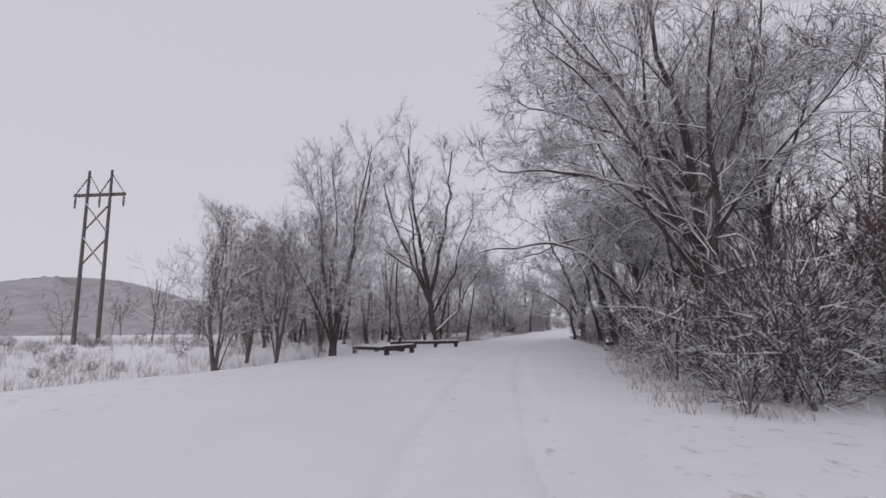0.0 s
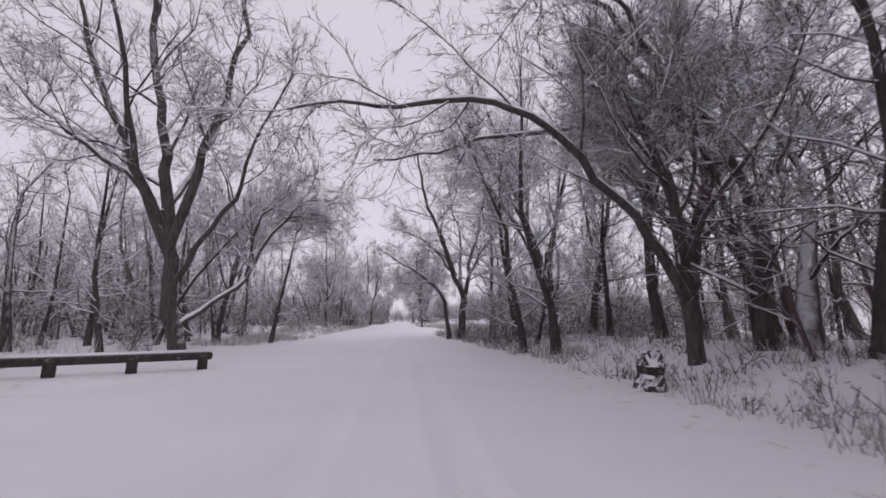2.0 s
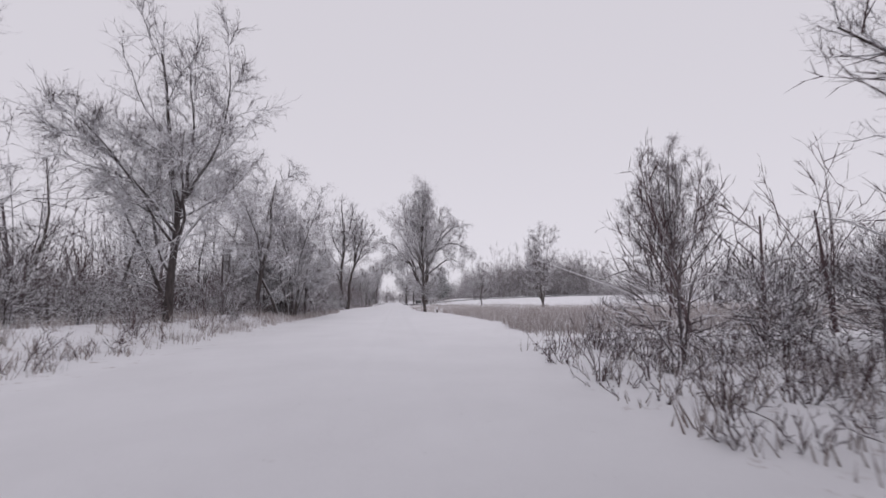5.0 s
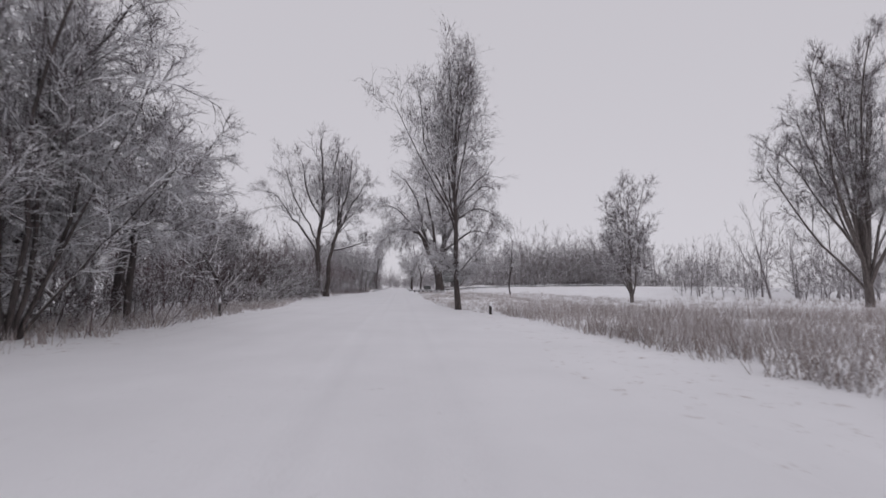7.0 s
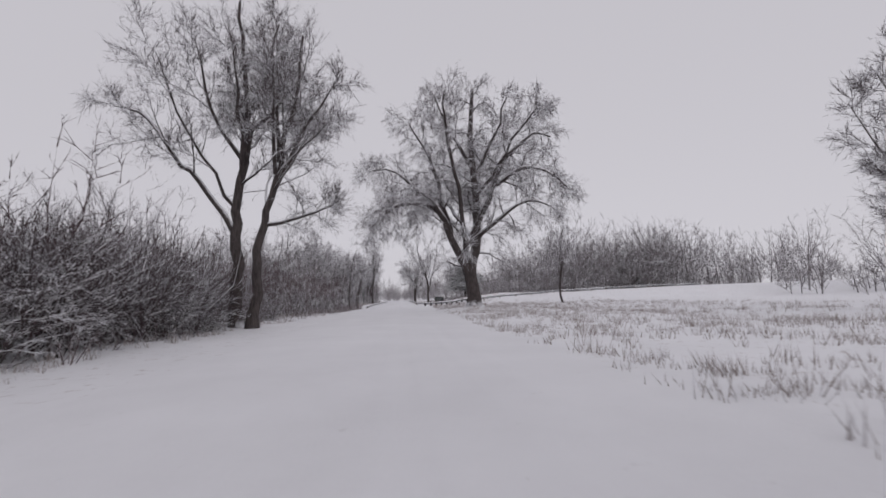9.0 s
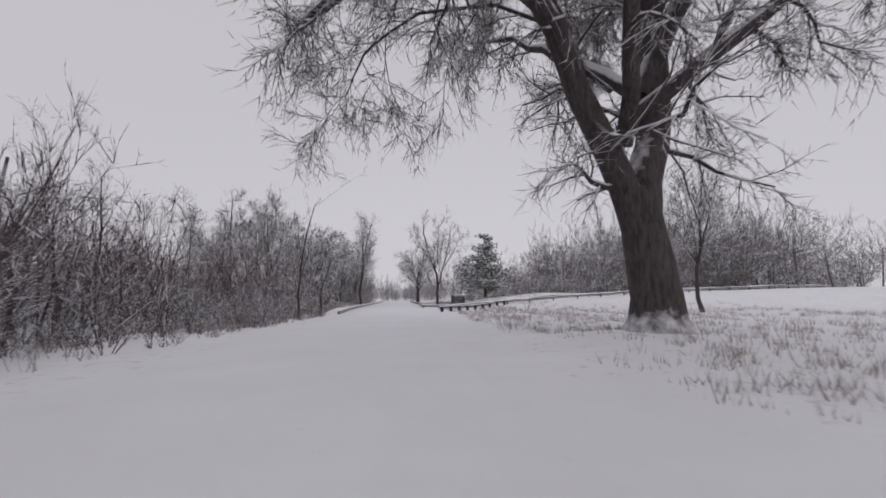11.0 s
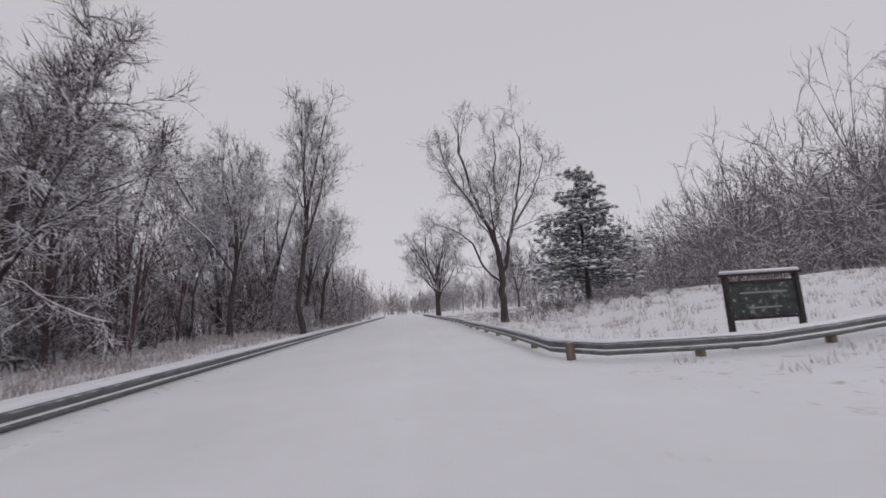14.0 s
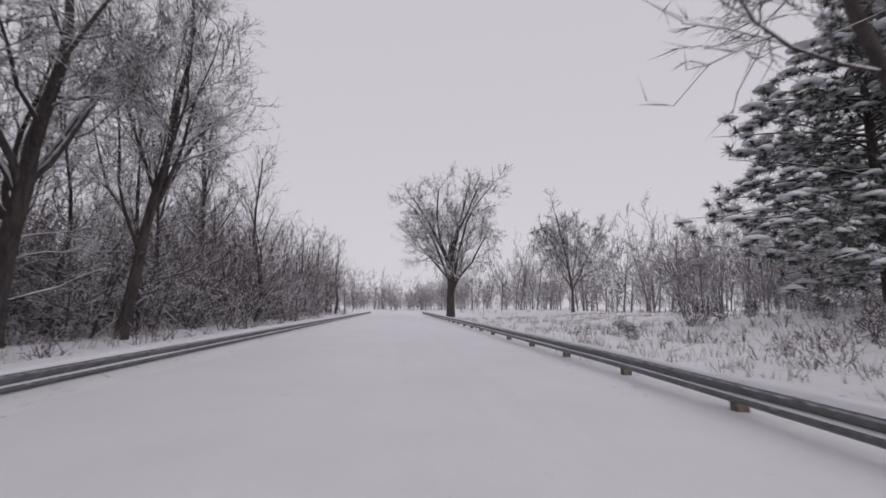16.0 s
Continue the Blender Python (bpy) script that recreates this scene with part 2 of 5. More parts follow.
# fork: where the trunk splits into how many stems; rise: how far up the leader the stems go on leaving; crown: height of the crown's middle and its
# half width, both of the tree's height; angle: degrees between a branch and its parent; up: how far it bends upwards
BASE = dict(fork=0.0, stems=1, flare=(0, 0), rise=0.0, crown=None, start=0.10, n=(8, 6), angle=(44, 45), up=(0.05, 0.04), length=(0.42, 0.5), wander=0.2, top=0.55,
            twig=3, sub=3, more=0, reach=1.0, droop=0.0)
SHAPES = {
    "spread": dict(BASE, fork=0.22, stems=7, flare=(0.2, 0.75), rise=0.22, crown=(0.58, 0.30), start=0.22, angle=(46, 46)),
    "round": dict(BASE, fork=0.14, stems=11, flare=(0.3, 1.3), rise=0.30, crown=(0.56, 0.40), start=0.20, n=(9, 6), up=(0.02, 0.0)),
    "vase": dict(BASE, fork=0.05, stems=8, flare=(0.08, 0.55), crown=(0.52, 0.25), start=0.22, n=(9, 5), angle=(38, 42), up=(0.05, 0.06), length=(0.36, 0.44), wander=0.18),
    "clump": dict(BASE, stems=15, flare=(0.05, 0.5), crown=(0.55, 0.28), start=0.2, n=(9, 5), angle=(40, 44), up=(0.05, 0.06), length=(0.34, 0.46), wander=0.2),
    "tall": dict(BASE, start=0.22, n=(30, 7), angle=(42, 42), up=(0.02, 0.14), length=(0.30, 0.45), wander=0.14, top=0.45, twig=3),
    "slim": dict(BASE, fork=0.26, stems=6, flare=(0.05, 0.3), rise=0.4, crown=(0.64, 0.13), n=(9, 5), angle=(34, 38), length=(0.30, 0.46), wander=0.12),
    "poplar": dict(BASE, fork=0.24, stems=13, flare=(0.08, 0.55), rise=0.42, crown=(0.62, 0.28), n=(9, 6), angle=(40, 42), length=(0.34, 0.46), wander=0.18, droop=0.06),
    "wood": dict(BASE, n=(26, 0), angle=(58, 44), up=(0.03, 0.08), length=(0.29, 0.48), wander=0.30, top=0.5, more=1, reach=1.0),
    "lean": dict(BASE, fork=0.30, stems=3, flare=(0.15, 0.7), start=0.05, n=(9, 6), angle=(58, 42), up=(0.03, 0.0), length=(0.50, 0.5), wander=0.28, top=0.6, droop=0.10),
    "fan": dict(BASE, fork=0.05, stems=18, flare=(0.03, 0.5), rise=0.14, crown=(0.60, 0.27), start=0.25, n=(9, 6), angle=(32, 38), length=(0.34, 0.46), wander=0.16),
    "old": dict(BASE, start=0.15, n=(13, 9), angle=(56, 52), up=(0.06, 0.0), length=(0.36, 0.5), wander=0.30, top=0.6, reach=0.9, droop=0.12),
    "gnarled": dict(BASE, start=0.15, n=(13, 9), angle=(56, 50), up=(0.06, 0.02), length=(0.34, 0.48), wander=0.32, top=0.6, reach=0.75),
    "shrub": dict(BASE, stems=10, flare=(0.15, 1.0), start=0.12, n=(5, 0), angle=(46, 0), length=(0.5, 0), wander=0.34, top=0.9, twig=2, sub=4, reach=1.0),
}


def cast(gen, heads, tails, count, spread, lift, length):
    """Twigs that leave each of the given straight pieces along its length."""
    n = len(heads)
    s = gen.uniform(0.15, 1.0, (n, count, 1))
    at = heads[:, None] + (tails - heads)[:, None] * s
    d = tails - heads
    d = d / (np.linalg.norm(d, axis=1)[:, None] + 1e-9)
    d = d[:, None] + gen.normal(0, spread, (n, count, 3)) + [0, 0, lift]
    d /= np.linalg.norm(d, axis=2)[:, :, None] + 1e-9
    out = at + d * (gen.uniform(0.45, 1.0, (n, count, 1)) * length)
    return at.reshape(-1, 3), out.reshape(-1, 3)


def grow(seed, height, radius, shape, lean=(0.0, 0.0), thick=1.0, twigs=1.0, boughs=(), bent=False):
    """Trunk and crown of a bare tree as two Sticks. boughs: great limbs of its own, each a radius and places from the foot."""
    S, rng, gen = SHAPES[shape], random.Random(seed), np.random.default_rng(seed)
    wood, fine, snow = Sticks(), Sticks(), Sticks()
    heads, tails = [], []
    last = 1 if S["n"][1] == 0 else 2
    up = Vector((0, 0, 1))
    small = shape == "shrub"
    sides = (8, 5, 3) if last == 2 else (4 if small else 6, 3, 3)
    steps = (8, 5, 3) if last == 2 else (4 if small else 6, 3 if small else 4, 3)

    def branch(p, d, length, r, level, base=False, given=None):
        if given is not None and len(given) > 2:
            # a smooth, slightly crooked way through the given places
            ends = [given[0] * 2 - given[1], *given, given[-1] * 2 - given[-2]]
            curve = []
            for a, b, c, e in zip(ends, ends[1:], ends[2:], ends[3:]):
                for s in (0.0, 0.33, 0.67):
                    v = 0.5 * (2 * b + (c - a) * s + (2 * a - 5 * b + 4 * c - e) * s * s + (3 * b - a - 3 * c + e) * s ** 3)
                    if s:
                        v = v + Vector((rng.gauss(0, 1), rng.gauss(0, 1), rng.gauss(0, 0.6))) * (0.035 if r < 0.5 else 0.01) * (c - b).length
                    curve.append(v)
            given = curve + [given[-1]]
        k = steps[level] if given is None else len(given) - 1
        pts, dirs = [p], [d]
        for i in range(k):
            if given is not None:
                d = (given[i + 1] - given[i]).normalized()
                p = given[i + 1]
                pts.append(p)
                dirs.append(d)
                continue
            shake = Vector((rng.gauss(0, 1), rng.gauss(0, 1), rng.gauss(0, 1))) * S["wander"] * (0.5 if level == 0 else 0.85)
            d = (d + shake + up * (S["up"][level] if level < 2 else 0) - up * (S["droop"] * (level >= 1) * (i + 1) / k)).normalized()
            p = p + d * (length / k)
            pts.append(p)
            dirs.append(d)
        tip = 0.22 if level < 2 else 0.45
        radii = [r * (1 - (1 - tip) * i / k) for i in range(k + 1)]
        if base:
            radii[0] *= 1.5
            radii[1] *= 1.08
        (wood if level < 2 else fine).tube(pts, radii, 14 if base and r > 0.25 else sides[level])
        if level < 2 or bent:
            # snow lies along the pieces that are not too steep
            run = []
            for i in range(k + 1):
                if i < k and abs(dirs[i + 1].z) < 0.82:
                    run = run or [i]
                    run.append(i + 1)
                elif run:
                    fat = [max(radii[j] * (0.8 if radii[j] < 0.12 else 0.6), 0.010 * thick) + 0.008 for j in run]
                    fat = [w * rng.uniform(0.55, 1.3) * (0.42 if shape == "shrub" else 1) for w in fat]
                    snow.tube([pts[j] + up * (radii[j] * (0.5 if radii[j] < 0.12 else 0.7) + 0.006) for j in run], fat, 4 if level < 2 else 3)
                    run = []
        if level >= 1:
            from_piece = 0 if level == last else k // 2
            for i in range(from_piece, k):
                heads.append(pts[i][:])
                tails.append(pts[i + 1][:])
        else:
            for i in range(k - max(1, k // 5), k):
                heads.append(pts[i][:])
                tails.append(pts[i + 1][:])
        if level == last:
            return pts
        n, spin = S["n"][level], rng.uniform(0, 6.28)
        start = S["start"] if level == 0 else 0.15
        if base and r > 0.15 and given is not None:
            start = 0.42
        for j in range(n):
            s = start + (1 - start) * (j + rng.uniform(0.1, 0.9)) / n
            q = min(int(s * k), k - 1)
            at = pts[q].lerp(pts[q + 1], s * k - q)
            spin += 2.4 + rng.uniform(-0.6, 0.6)
            ang = radians(S["angle"][level]) * rng.uniform(0.65, 1.35)
            if level == 0:
                size = 1 - (1 - S["top"]) * (s - start) / (1 - start)
                ang *= 1.2 - 0.5 * (s - start) / (1 - start)
            else:
                size = 1.1 - 0.5 * s
            size *= rng.uniform(0.6, 1.25)
            branch(at, sprout(rng, dirs[q + 1], ang, spin), min(length, 14) * S["length"][level] * size,
                   max(min(r * (1 - 0.72 * s) * (0.36 if level == 0 else 0.5), 0.12), 0.010 * thick), level + 1)
        return pts

    for r, *places in boughs:
        way = [Vector(q) for q in places]
        size = sum((v - w).length for v, w in zip(way, way[1:]))
        branch(way[0], (way[1] - way[0]).normalized(), size, r, 0, way[0].z < 0, way)
    base, ahead = Vector((0, 0, -0.3)), Vector((lean[0], lean[1], 1)).normalized()
    if height == 0:
        height = max(q[2] for b in boughs for q in b[1:])
    elif S["stems"] == 1:
        branch(base, ahead, height * 0.9, radius, 0, True)
    else:
        fork = height * S["fork"]
        if fork > 0:
            pts = [base, base + ahead * fork * 0.15, base + ahead * fork * 0.5 + Vector((rng.uniform(-0.06, 0.06), rng.uniform(-0.06, 0.06), 0)) * fork, base + ahead * fork]
            wood.tube(pts, [radius * 1.5, radius * 1.12, radius * 0.95, radius * 0.9], 10)
            base = base + ahead * fork * 0.97
        low, high = S["flare"]
        leader = None
        for n in range(S["stems"]):
            a = n * 2.4 + rng.uniform(-0.5, 0.5)
            out = rng.uniform(low, high) * (0.15 if n == 0 else 1)
            at = base if fork > 0 else base + Vector((math.cos(a), math.sin(a), 0)) * radius * 2
            size = (height - fork) * rng.uniform(0.88, 1.0) * (1.06 - 0.20 * out) * 0.95
            if leader and S["rise"]:
                s = rng.uniform(0, S["rise"]) * height / (height - fork) * (len(leader) - 1)
                q = min(int(s), len(leader) - 2)
                at = leader[q].lerp(leader[q + 1], s - q)
            d = Vector((lean[0] + out * math.cos(a), lean[1] + out * math.sin(a), 1)).normalized()
            if S["crown"]:
                # as long as it takes to reach the crown's rounded outline
                mid, wide = S["crown"][0] * height, S["crown"][1] * height
                flat = Vector((1 / wide, 1 / wide, 1 / (height - mid)))
                o = (at - Vector((lean[0] * mid, lean[1] * mid, mid))) * flat
                e = d * flat
                half = o.dot(e) / e.dot(e)
                size = (-half + math.sqrt(max(half * half - (o.dot(o) - 1) / e.dot(e), 0.05))) * rng.uniform(0.82, 0.98)
            pts = branch(at, d, size, radius * (0.88 if n == 0 else rng.uniform(0.32, 0.5)) * (1 if leader is None else min(1, 0.4 + size / height)), 0)
            leader = leader or pts
    heads, tails = np.array(heads), np.array(tails)
    size = (0.55 + 0.03 * height) if last == 2 or shape == "shrub" else (0.5 + 0.045 * height)
    p0, p1 = cast(gen, heads, tails, max(1, round(S["twig"] * twigs)), 0.5, 0.08 - S["droop"], S["reach"] * size)
    r = gen.uniform(0.007, 0.012, len(p0)) * thick
    if bent:
        # crooked twigs, in two lengths
        over = p1 - p0
        long = np.linalg.norm(over, axis=1)[:, None]
        mid = p0 + over * 0.5 + gen.normal(0, 0.10, over.shape) * long
        p1 = mid + (over * 0.5 + gen.normal(0, 0.16, over.shape) * long + [0, 0, -S["droop"]] * long)
        fine.rods(p0, mid, r, r * 0.7)
        fine.cones(mid, p1, r * 0.7, 3)
        odd = gen.random((len(p0), 1)) < 0.4
        p0, p1 = np.where(odd, p0, mid), np.where(odd, mid, p1)
    else:
        fine.cones(p0, p1, r, 3)
    q0, q1 = cast(gen, p0, p1, S["sub"], 0.5, 0.06 - S["droop"] * 0.6, S["reach"] * size * 0.55)
    fine.cones(q0, q1, gen.uniform(0.005, 0.009, len(q0)) * thick, 3)
    if S["more"]:
        r0, r1 = cast(gen, q0, q1, S["more"], 0.5, 0.05, S["reach"] * size * 0.38)
        fine.cones(r0, r1, gen.uniform(0.004, 0.008, len(r0)) * thick, 3)
    return wood, fine, snow


def tree(seed, height, radius, shape, label, at=None, lean=(0.0, 0.0), spin=0.0, group="", kinds=(None, None), thick=1.0, twigs=1.0, name="tree", category="tree", boughs=()):
    """Snow clings thickest in the sheltered first woods."""
    near = at is not None and abs(at[0]) < 13
    wood, fine, snow = grow(seed, height, radius, shape, lean, thick, twigs, boughs, near)
    root = new(name)
    tagged(root, label, category, group)
    first = at is not None and at[1] < 110
    part("trunk", wood.mesh("trunk", kinds[0] or (M_BARK_SNOW if first else M_BARK), True), root)
    part("crown", fine.mesh("crown", kinds[1] or (M_LADEN if first else M_TWIG)), root)
    if snow.n:
        tagged(part("snow_cover", snow.mesh("snow_cover", M_CAP, True), root, "fresh snow lying along the branches"), kind="stuff")
    if at:
        root.matrix_basis = pose(at[0], at[1], gz(*at), 0, 0, spin)
    return root


# ---- the ground, to the horizon ----
def stretched(fine_from, fine_to, step, far, n):
    mid = np.arange(fine_from, fine_to + step / 2, step)
    grown = np.geomspace(step, far, n)
    return np.concatenate([fine_from - grown[::-1], mid, fine_to + grown])


def sheet(name, xs, ys, height, mat):
    X, Y = np.meshgrid(xs, ys)
    verts = np.stack([X, Y, height(X, Y)], -1).reshape(-1, 3)
    w = len(xs)
    i = (np.arange(len(ys) - 1)[:, None] * w + np.arange(w - 1)[None]).reshape(-1)
    faces = np.stack([i, i + 1, i + w + 1, i + w], -1)
    return new(name, raw_mesh(name, verts.tolist(), faces.tolist(), mat, True))


ground = sheet("ground", stretched(-40, 40, 1.0, 2500, 30), stretched(-30, 330, 1.5, 2500, 26),
               lambda X, Y: land(X, Y) + 0.02 * np.sin(2.9 * X + 1.7 * Y) * np.sin(2.1 * Y - 1.1 * X) * smooth(7, 10, np.abs(X)), M_FIELD)
tagged(ground, "snow-covered fields and verges with dead grass poking through", "ground", kind="structure")


def wheel_way(Y):
    """The line that the last car took; it swings in from a side lane at the near end."""
    return 0.45 + 3.3 * np.clip(1 - Y / 24, 0, 2) ** 1.5


TRACKS = ((0.82, 0.09, 1), (-0.82, 0.09, 1), (-3.9, 0.014, 0), (-2.3, 0.014, 0))


def carriageway(X, Y):
    """Packed snow with shallow wheel ruts."""
    z = 0.035 * (1 - smooth(3.2, 5.4, np.abs(X + 1.1)))
    for aside, deep, swing in TRACKS:
        lane = (wheel_way(Y) if swing else 0.45) + aside + 0.05 * np.sin(0.11 * Y)
        z = z - deep * np.exp(-((X - lane) / 0.2) ** 4) * (0.8 + 0.25 * np.sin(0.23 * Y + aside)) * (1 - 0.86 * smooth(14, 34, Y))
        z = z + deep * 0.4 * np.exp(-((np.abs(X - lane) - 0.36) / 0.12) ** 2) * (1 - 0.75 * smooth(14, 34, Y))
    z = z + 0.010 * np.sin(3.7 * X + 0.9 * Y) * np.sin(1.3 * Y) + 0.02 * np.sin(0.9 * X + 0.31 * Y) * np.sin(0.47 * Y - 0.6 * X)
    return z + 0.004 - 0.06 * smooth(5.0, 6.2, np.abs(X + 0.6))


road = sheet("road", np.arange(-6.9, 6.41, 0.1), np.concatenate([np.arange(-30, 60, 0.8), np.arange(60, 520, 2.5)]), carriageway, M_ROAD)
tagged(road, "country road under packed snow with faint wheel tracks", "road", kind="structure")


# ---- single trees that stand out along the road ----
GREY = (M_BARK_GREY, M_TWIG)
RED = (M_BARK, M_TWIG_RED)
tree(11, 16.0, 0.26, "vase", "bare multi-stemmed tree beside snowy clearing, snow-dusted twigs", (-10.4, 23.6))
tree(12, 0, 0.36, "spread", "tall bare forked tree behind the timber rails, dark trunk", (-8.1, 39.1), thick=1.3,
     boughs=[(0.36, (-0.2, 0, -0.3), (-0.4, 0, 0.5), (-0.9, 0, 2.5), (-1.3, 0, 4.8), (-1.8, 0.2, 7.9), (-2.2, 0.3, 10.1), (-2.8, 0.2, 13.2), (-3.2, 0.1, 17.0), (-3.4, 0, 20.5)),
             (0.22, (-1.2, 0, 4.4), (-2.8, -0.2, 7.8), (-4.5, -0.4, 11.7), (-5.4, -0.5, 14.5), (-6.2, -0.4, 17.4)),
             (0.22, (-1.2, 0, 4.2), (-0.2, -0.1, 7.8), (0.4, 0, 10.6), (0.7, 0.2, 13.6), (1.1, 0.3, 17.6), (1.3, 0.4, 19.8)),
             (0.14, (-0.9, 0, 2.8), (0.6, -0.1, 5.4), (1.7, -0.3, 7.2), (2.4, -0.4, 9.9), (3.6, -0.5, 12.4)),
             (0.15, (-1.4, 0, 5.2), (-1.8, -2.0, 8.4), (-1.6, -3.8, 11.8), (-1.5, -4.8, 15.0)), (0.15, (-1.5, 0, 6.0), (-1.3, 2.2, 9.4), (-1.0, 4.0, 13.0)),
             (0.13, (-2.4, -0.2, 7.0), (-4.4, -0.6, 8.6), (-6.6, -0.8, 10.2), (-8.2, -1.0, 12.4)),
             (0.15, (-0.6, 0.1, 1.2), (0.2, 1.2, 2.2), (1.2, 2.4, 3.4), (1.6, 2.9, 4.9), (2.4, 3.5, 6.4), (3, 3.9, 7.4), (3.7, 4.5, 8), (5.4, 5.1, 8)),
             (0.1, (1.2, 2.4, 3.4), (1.4, 2.9, 6.2), (2.1, 3.5, 7.5), (2.6, 3.9, 8.8)),
             (0.07, (2.5, 3.5, 6.7), (3.1, 4.3, 7), (4.1, 4.9, 6.6))])
tree(13, 17.0, 0.24, "round", "bare dark tree leaning at the wood's edge, snow on limbs", (8.75, 16.7), lean=(-0.12, 0.03), thick=1.0, twigs=0.9,
     boughs=[(0.13, (-0.3, 0, 4.5), (-1.6, 0.1, 6.2), (-3.4, 0, 7.2), (-5.4, -0.2, 7.7), (-7.4, 0, 8.0)),
             (0.12, (-0.8, 0, 7.5), (-2.4, -0.3, 10.5), (-4.2, -0.4, 13.0), (-5.6, -0.5, 15.5)), (0.1, (-0.6, 0, 6.5), (-2.2, 0.6, 8.8), (-4.4, 0.8, 10.4), (-6.6, 1.0, 11.6))])
tree(14, 15.5, 0.20, "wood", "bare tree arching over the road, snow-lined branches", (7.4, 39.3), lean=(-0.2, -0.02), twigs=1.4)
tree(47, 13.0, 0.17, "spread", "bare forked tree by the clearing with snowy drooping twigs", (-11.5, 50.0), lean=(0.10, 0))
tree(48, 9.6, 0.20, "lean", "bare snow-laden tree with level limbs at the thicket's edge", (-12.0, 107.5), lean=(0.04, 0), thick=1.3, twigs=1.4)
tree(49, 9.0, 0.16, "round", "round bare tree in the roadside thicket, snow-laden", (-13.6, 103.5), thick=1.1)
tree(59, 9.6, 0.17, "round", "round bare tree standing behind low roadside bushes", (-15.6, 124.6), thick=1.2)
tree(60, 14.5, 0.24, "spread", "dark forked bare tree close behind the guard rail", (-10.4, 250.5), lean=(0.04, 0), twigs=0.7)
tree(61, 13.5, 0.20, "spread", "dark bare tree leaning beside the guard rail", (-9.8, 254.5), lean=(0.12, 0), twigs=0.7)
tree(62, 15.0, 0.24, "spread", "tall dark bare tree behind the guard rail brush", (-12.6, 246.5), twigs=0.7)
tree(58, 17.0, 0.27, "spread", "thick dark bare tree leaning over the road from the wood", (9.8, 45.6), lean=(-0.22, 0), thick=1.1, twigs=1.3)
tree(50, 18.5, 0.28, "round", "tall round-crowned bare tree behind the guard rail woods", (-29.0, 221.0), thick=1.8)
tree(51, 18.0, 0.26, "spread", "tall dark bare tree above roadside brush", (-21.0, 222.0), thick=1.6, twigs=1.3)
tree(52, 14.0, 0.22, "round", "wide-crowned bare tree leaning to the road", (-14.6, 222.0), lean=(0.10, 0), thick=1.5)
tree(53, 15.0, 0.20, "spread", "tall bare dark-stemmed tree in the wood by the rail", (-19.5, 216.0), thick=1.3)
for n, (x, y, h, r, shape, lean) in enumerate(((-11.3, 234.4, 14.0, 0.17, "spread", 0.03), (-20.5, 239.0, 17.5, 0.22, "vase", 0.0), (-18.0, 243.0, 16.0, 0.2, "spread", 0.0),
                                               (-14.5, 240.5, 15.5, 0.18, "vase", 0.03))):
    tree(180 + n, h, r, shape, "tall bare dark-stemmed tree crowding the wood's edge", (x, y), lean=(lean, 0), thick=1.2, twigs=0.7, group="wood edge by the guard rail")
tree(15, 14.0, 0.16, "wood", "slender bare tree leaning over the verge, snowy", (6.5, 41.1), lean=(-0.17, 0.0))
tree(16, 12.5, 0.13, "wood", "thin bare tree leaning towards the road in snow", (-8.2, 50.2), lean=(0.22, -0.02))
tree(17, 13.0, 0.20, "round", "round-crowned bare tree standing in front of thicket", (-9.7, 77.8))
tree(18, 0, 0.30, "gnarled", "gnarled bare roadside tree with heavy snow-lined limbs", (5.2, 55.4), thick=1.1, twigs=0.7,
     boughs=[(0.32, (0, 0, -0.3), (0.2, 0, 1.8), (0.3, 0, 3.5), (-0.6, 0.2, 5.7), (-1.5, 0.3, 8.2), (-2.3, 0, 10.2), (-3.2, -0.4, 12.6), (-3.7, -0.6, 15.6)), (0.15, (0.1, 0.2, 4.2), (0.3, 1.6, 7.5), (-0.3, 2.6, 11), (-0.8, 3, 14.8)), (0.13, (0.7, -0.3, 5.2), (2.4, -0.8, 8), (3.8, -1.2, 11), (4.6, -1.2, 14)),
             (0.2, (0.1, 0, 2.6), (0.6, -0.3, 4.6), (0.9, -0.4, 6.8), (1.6, -0.2, 9.0), (2.4, 0.2, 12.8), (2.7, 0.3, 15.8)),
             (0.19, (-0.9, 0.2, -0.3), (-1.1, 0.1, 1.6), (-1.4, 0, 3.4), (-3.0, -0.5, 5.0), (-4.7, -0.8, 5.9), (-6.2, -1.0, 6.9)),
             (0.12, (-1.2, 0, 3.0), (-2.3, -0.4, 4.5), (-4.0, -0.7, 4.4), (-5.6, -0.9, 4.7)),
             (0.12, (-0.5, 0.2, 5.4), (-2.0, 0.8, 7.4), (-3.6, 1.0, 8.6), (-5.6, 1.2, 9.3))])
tree(19, 16.0, 0.19, "wood", "bare leaning tree among snowy undergrowth", (8.4, 48.6), lean=(-0.16, 0.0), twigs=1.6)
tree(20, 17.0, 0.23, "wood", "straight dark bare tree in snowy wood", (11.2, 50.7), lean=(-0.08, 0), twigs=1.6)
tree(21, 14.5, 0.19, "wood", "thick bare tree at the road's edge, snowy limbs", (7.2, 52.0), lean=(-0.02, 0.05), twigs=1.6)
tree(22, 13.0, 0.12, "wood", "thin bare tree leaning steeply over snow", (8.9, 52.0), lean=(-0.2, 0.0))
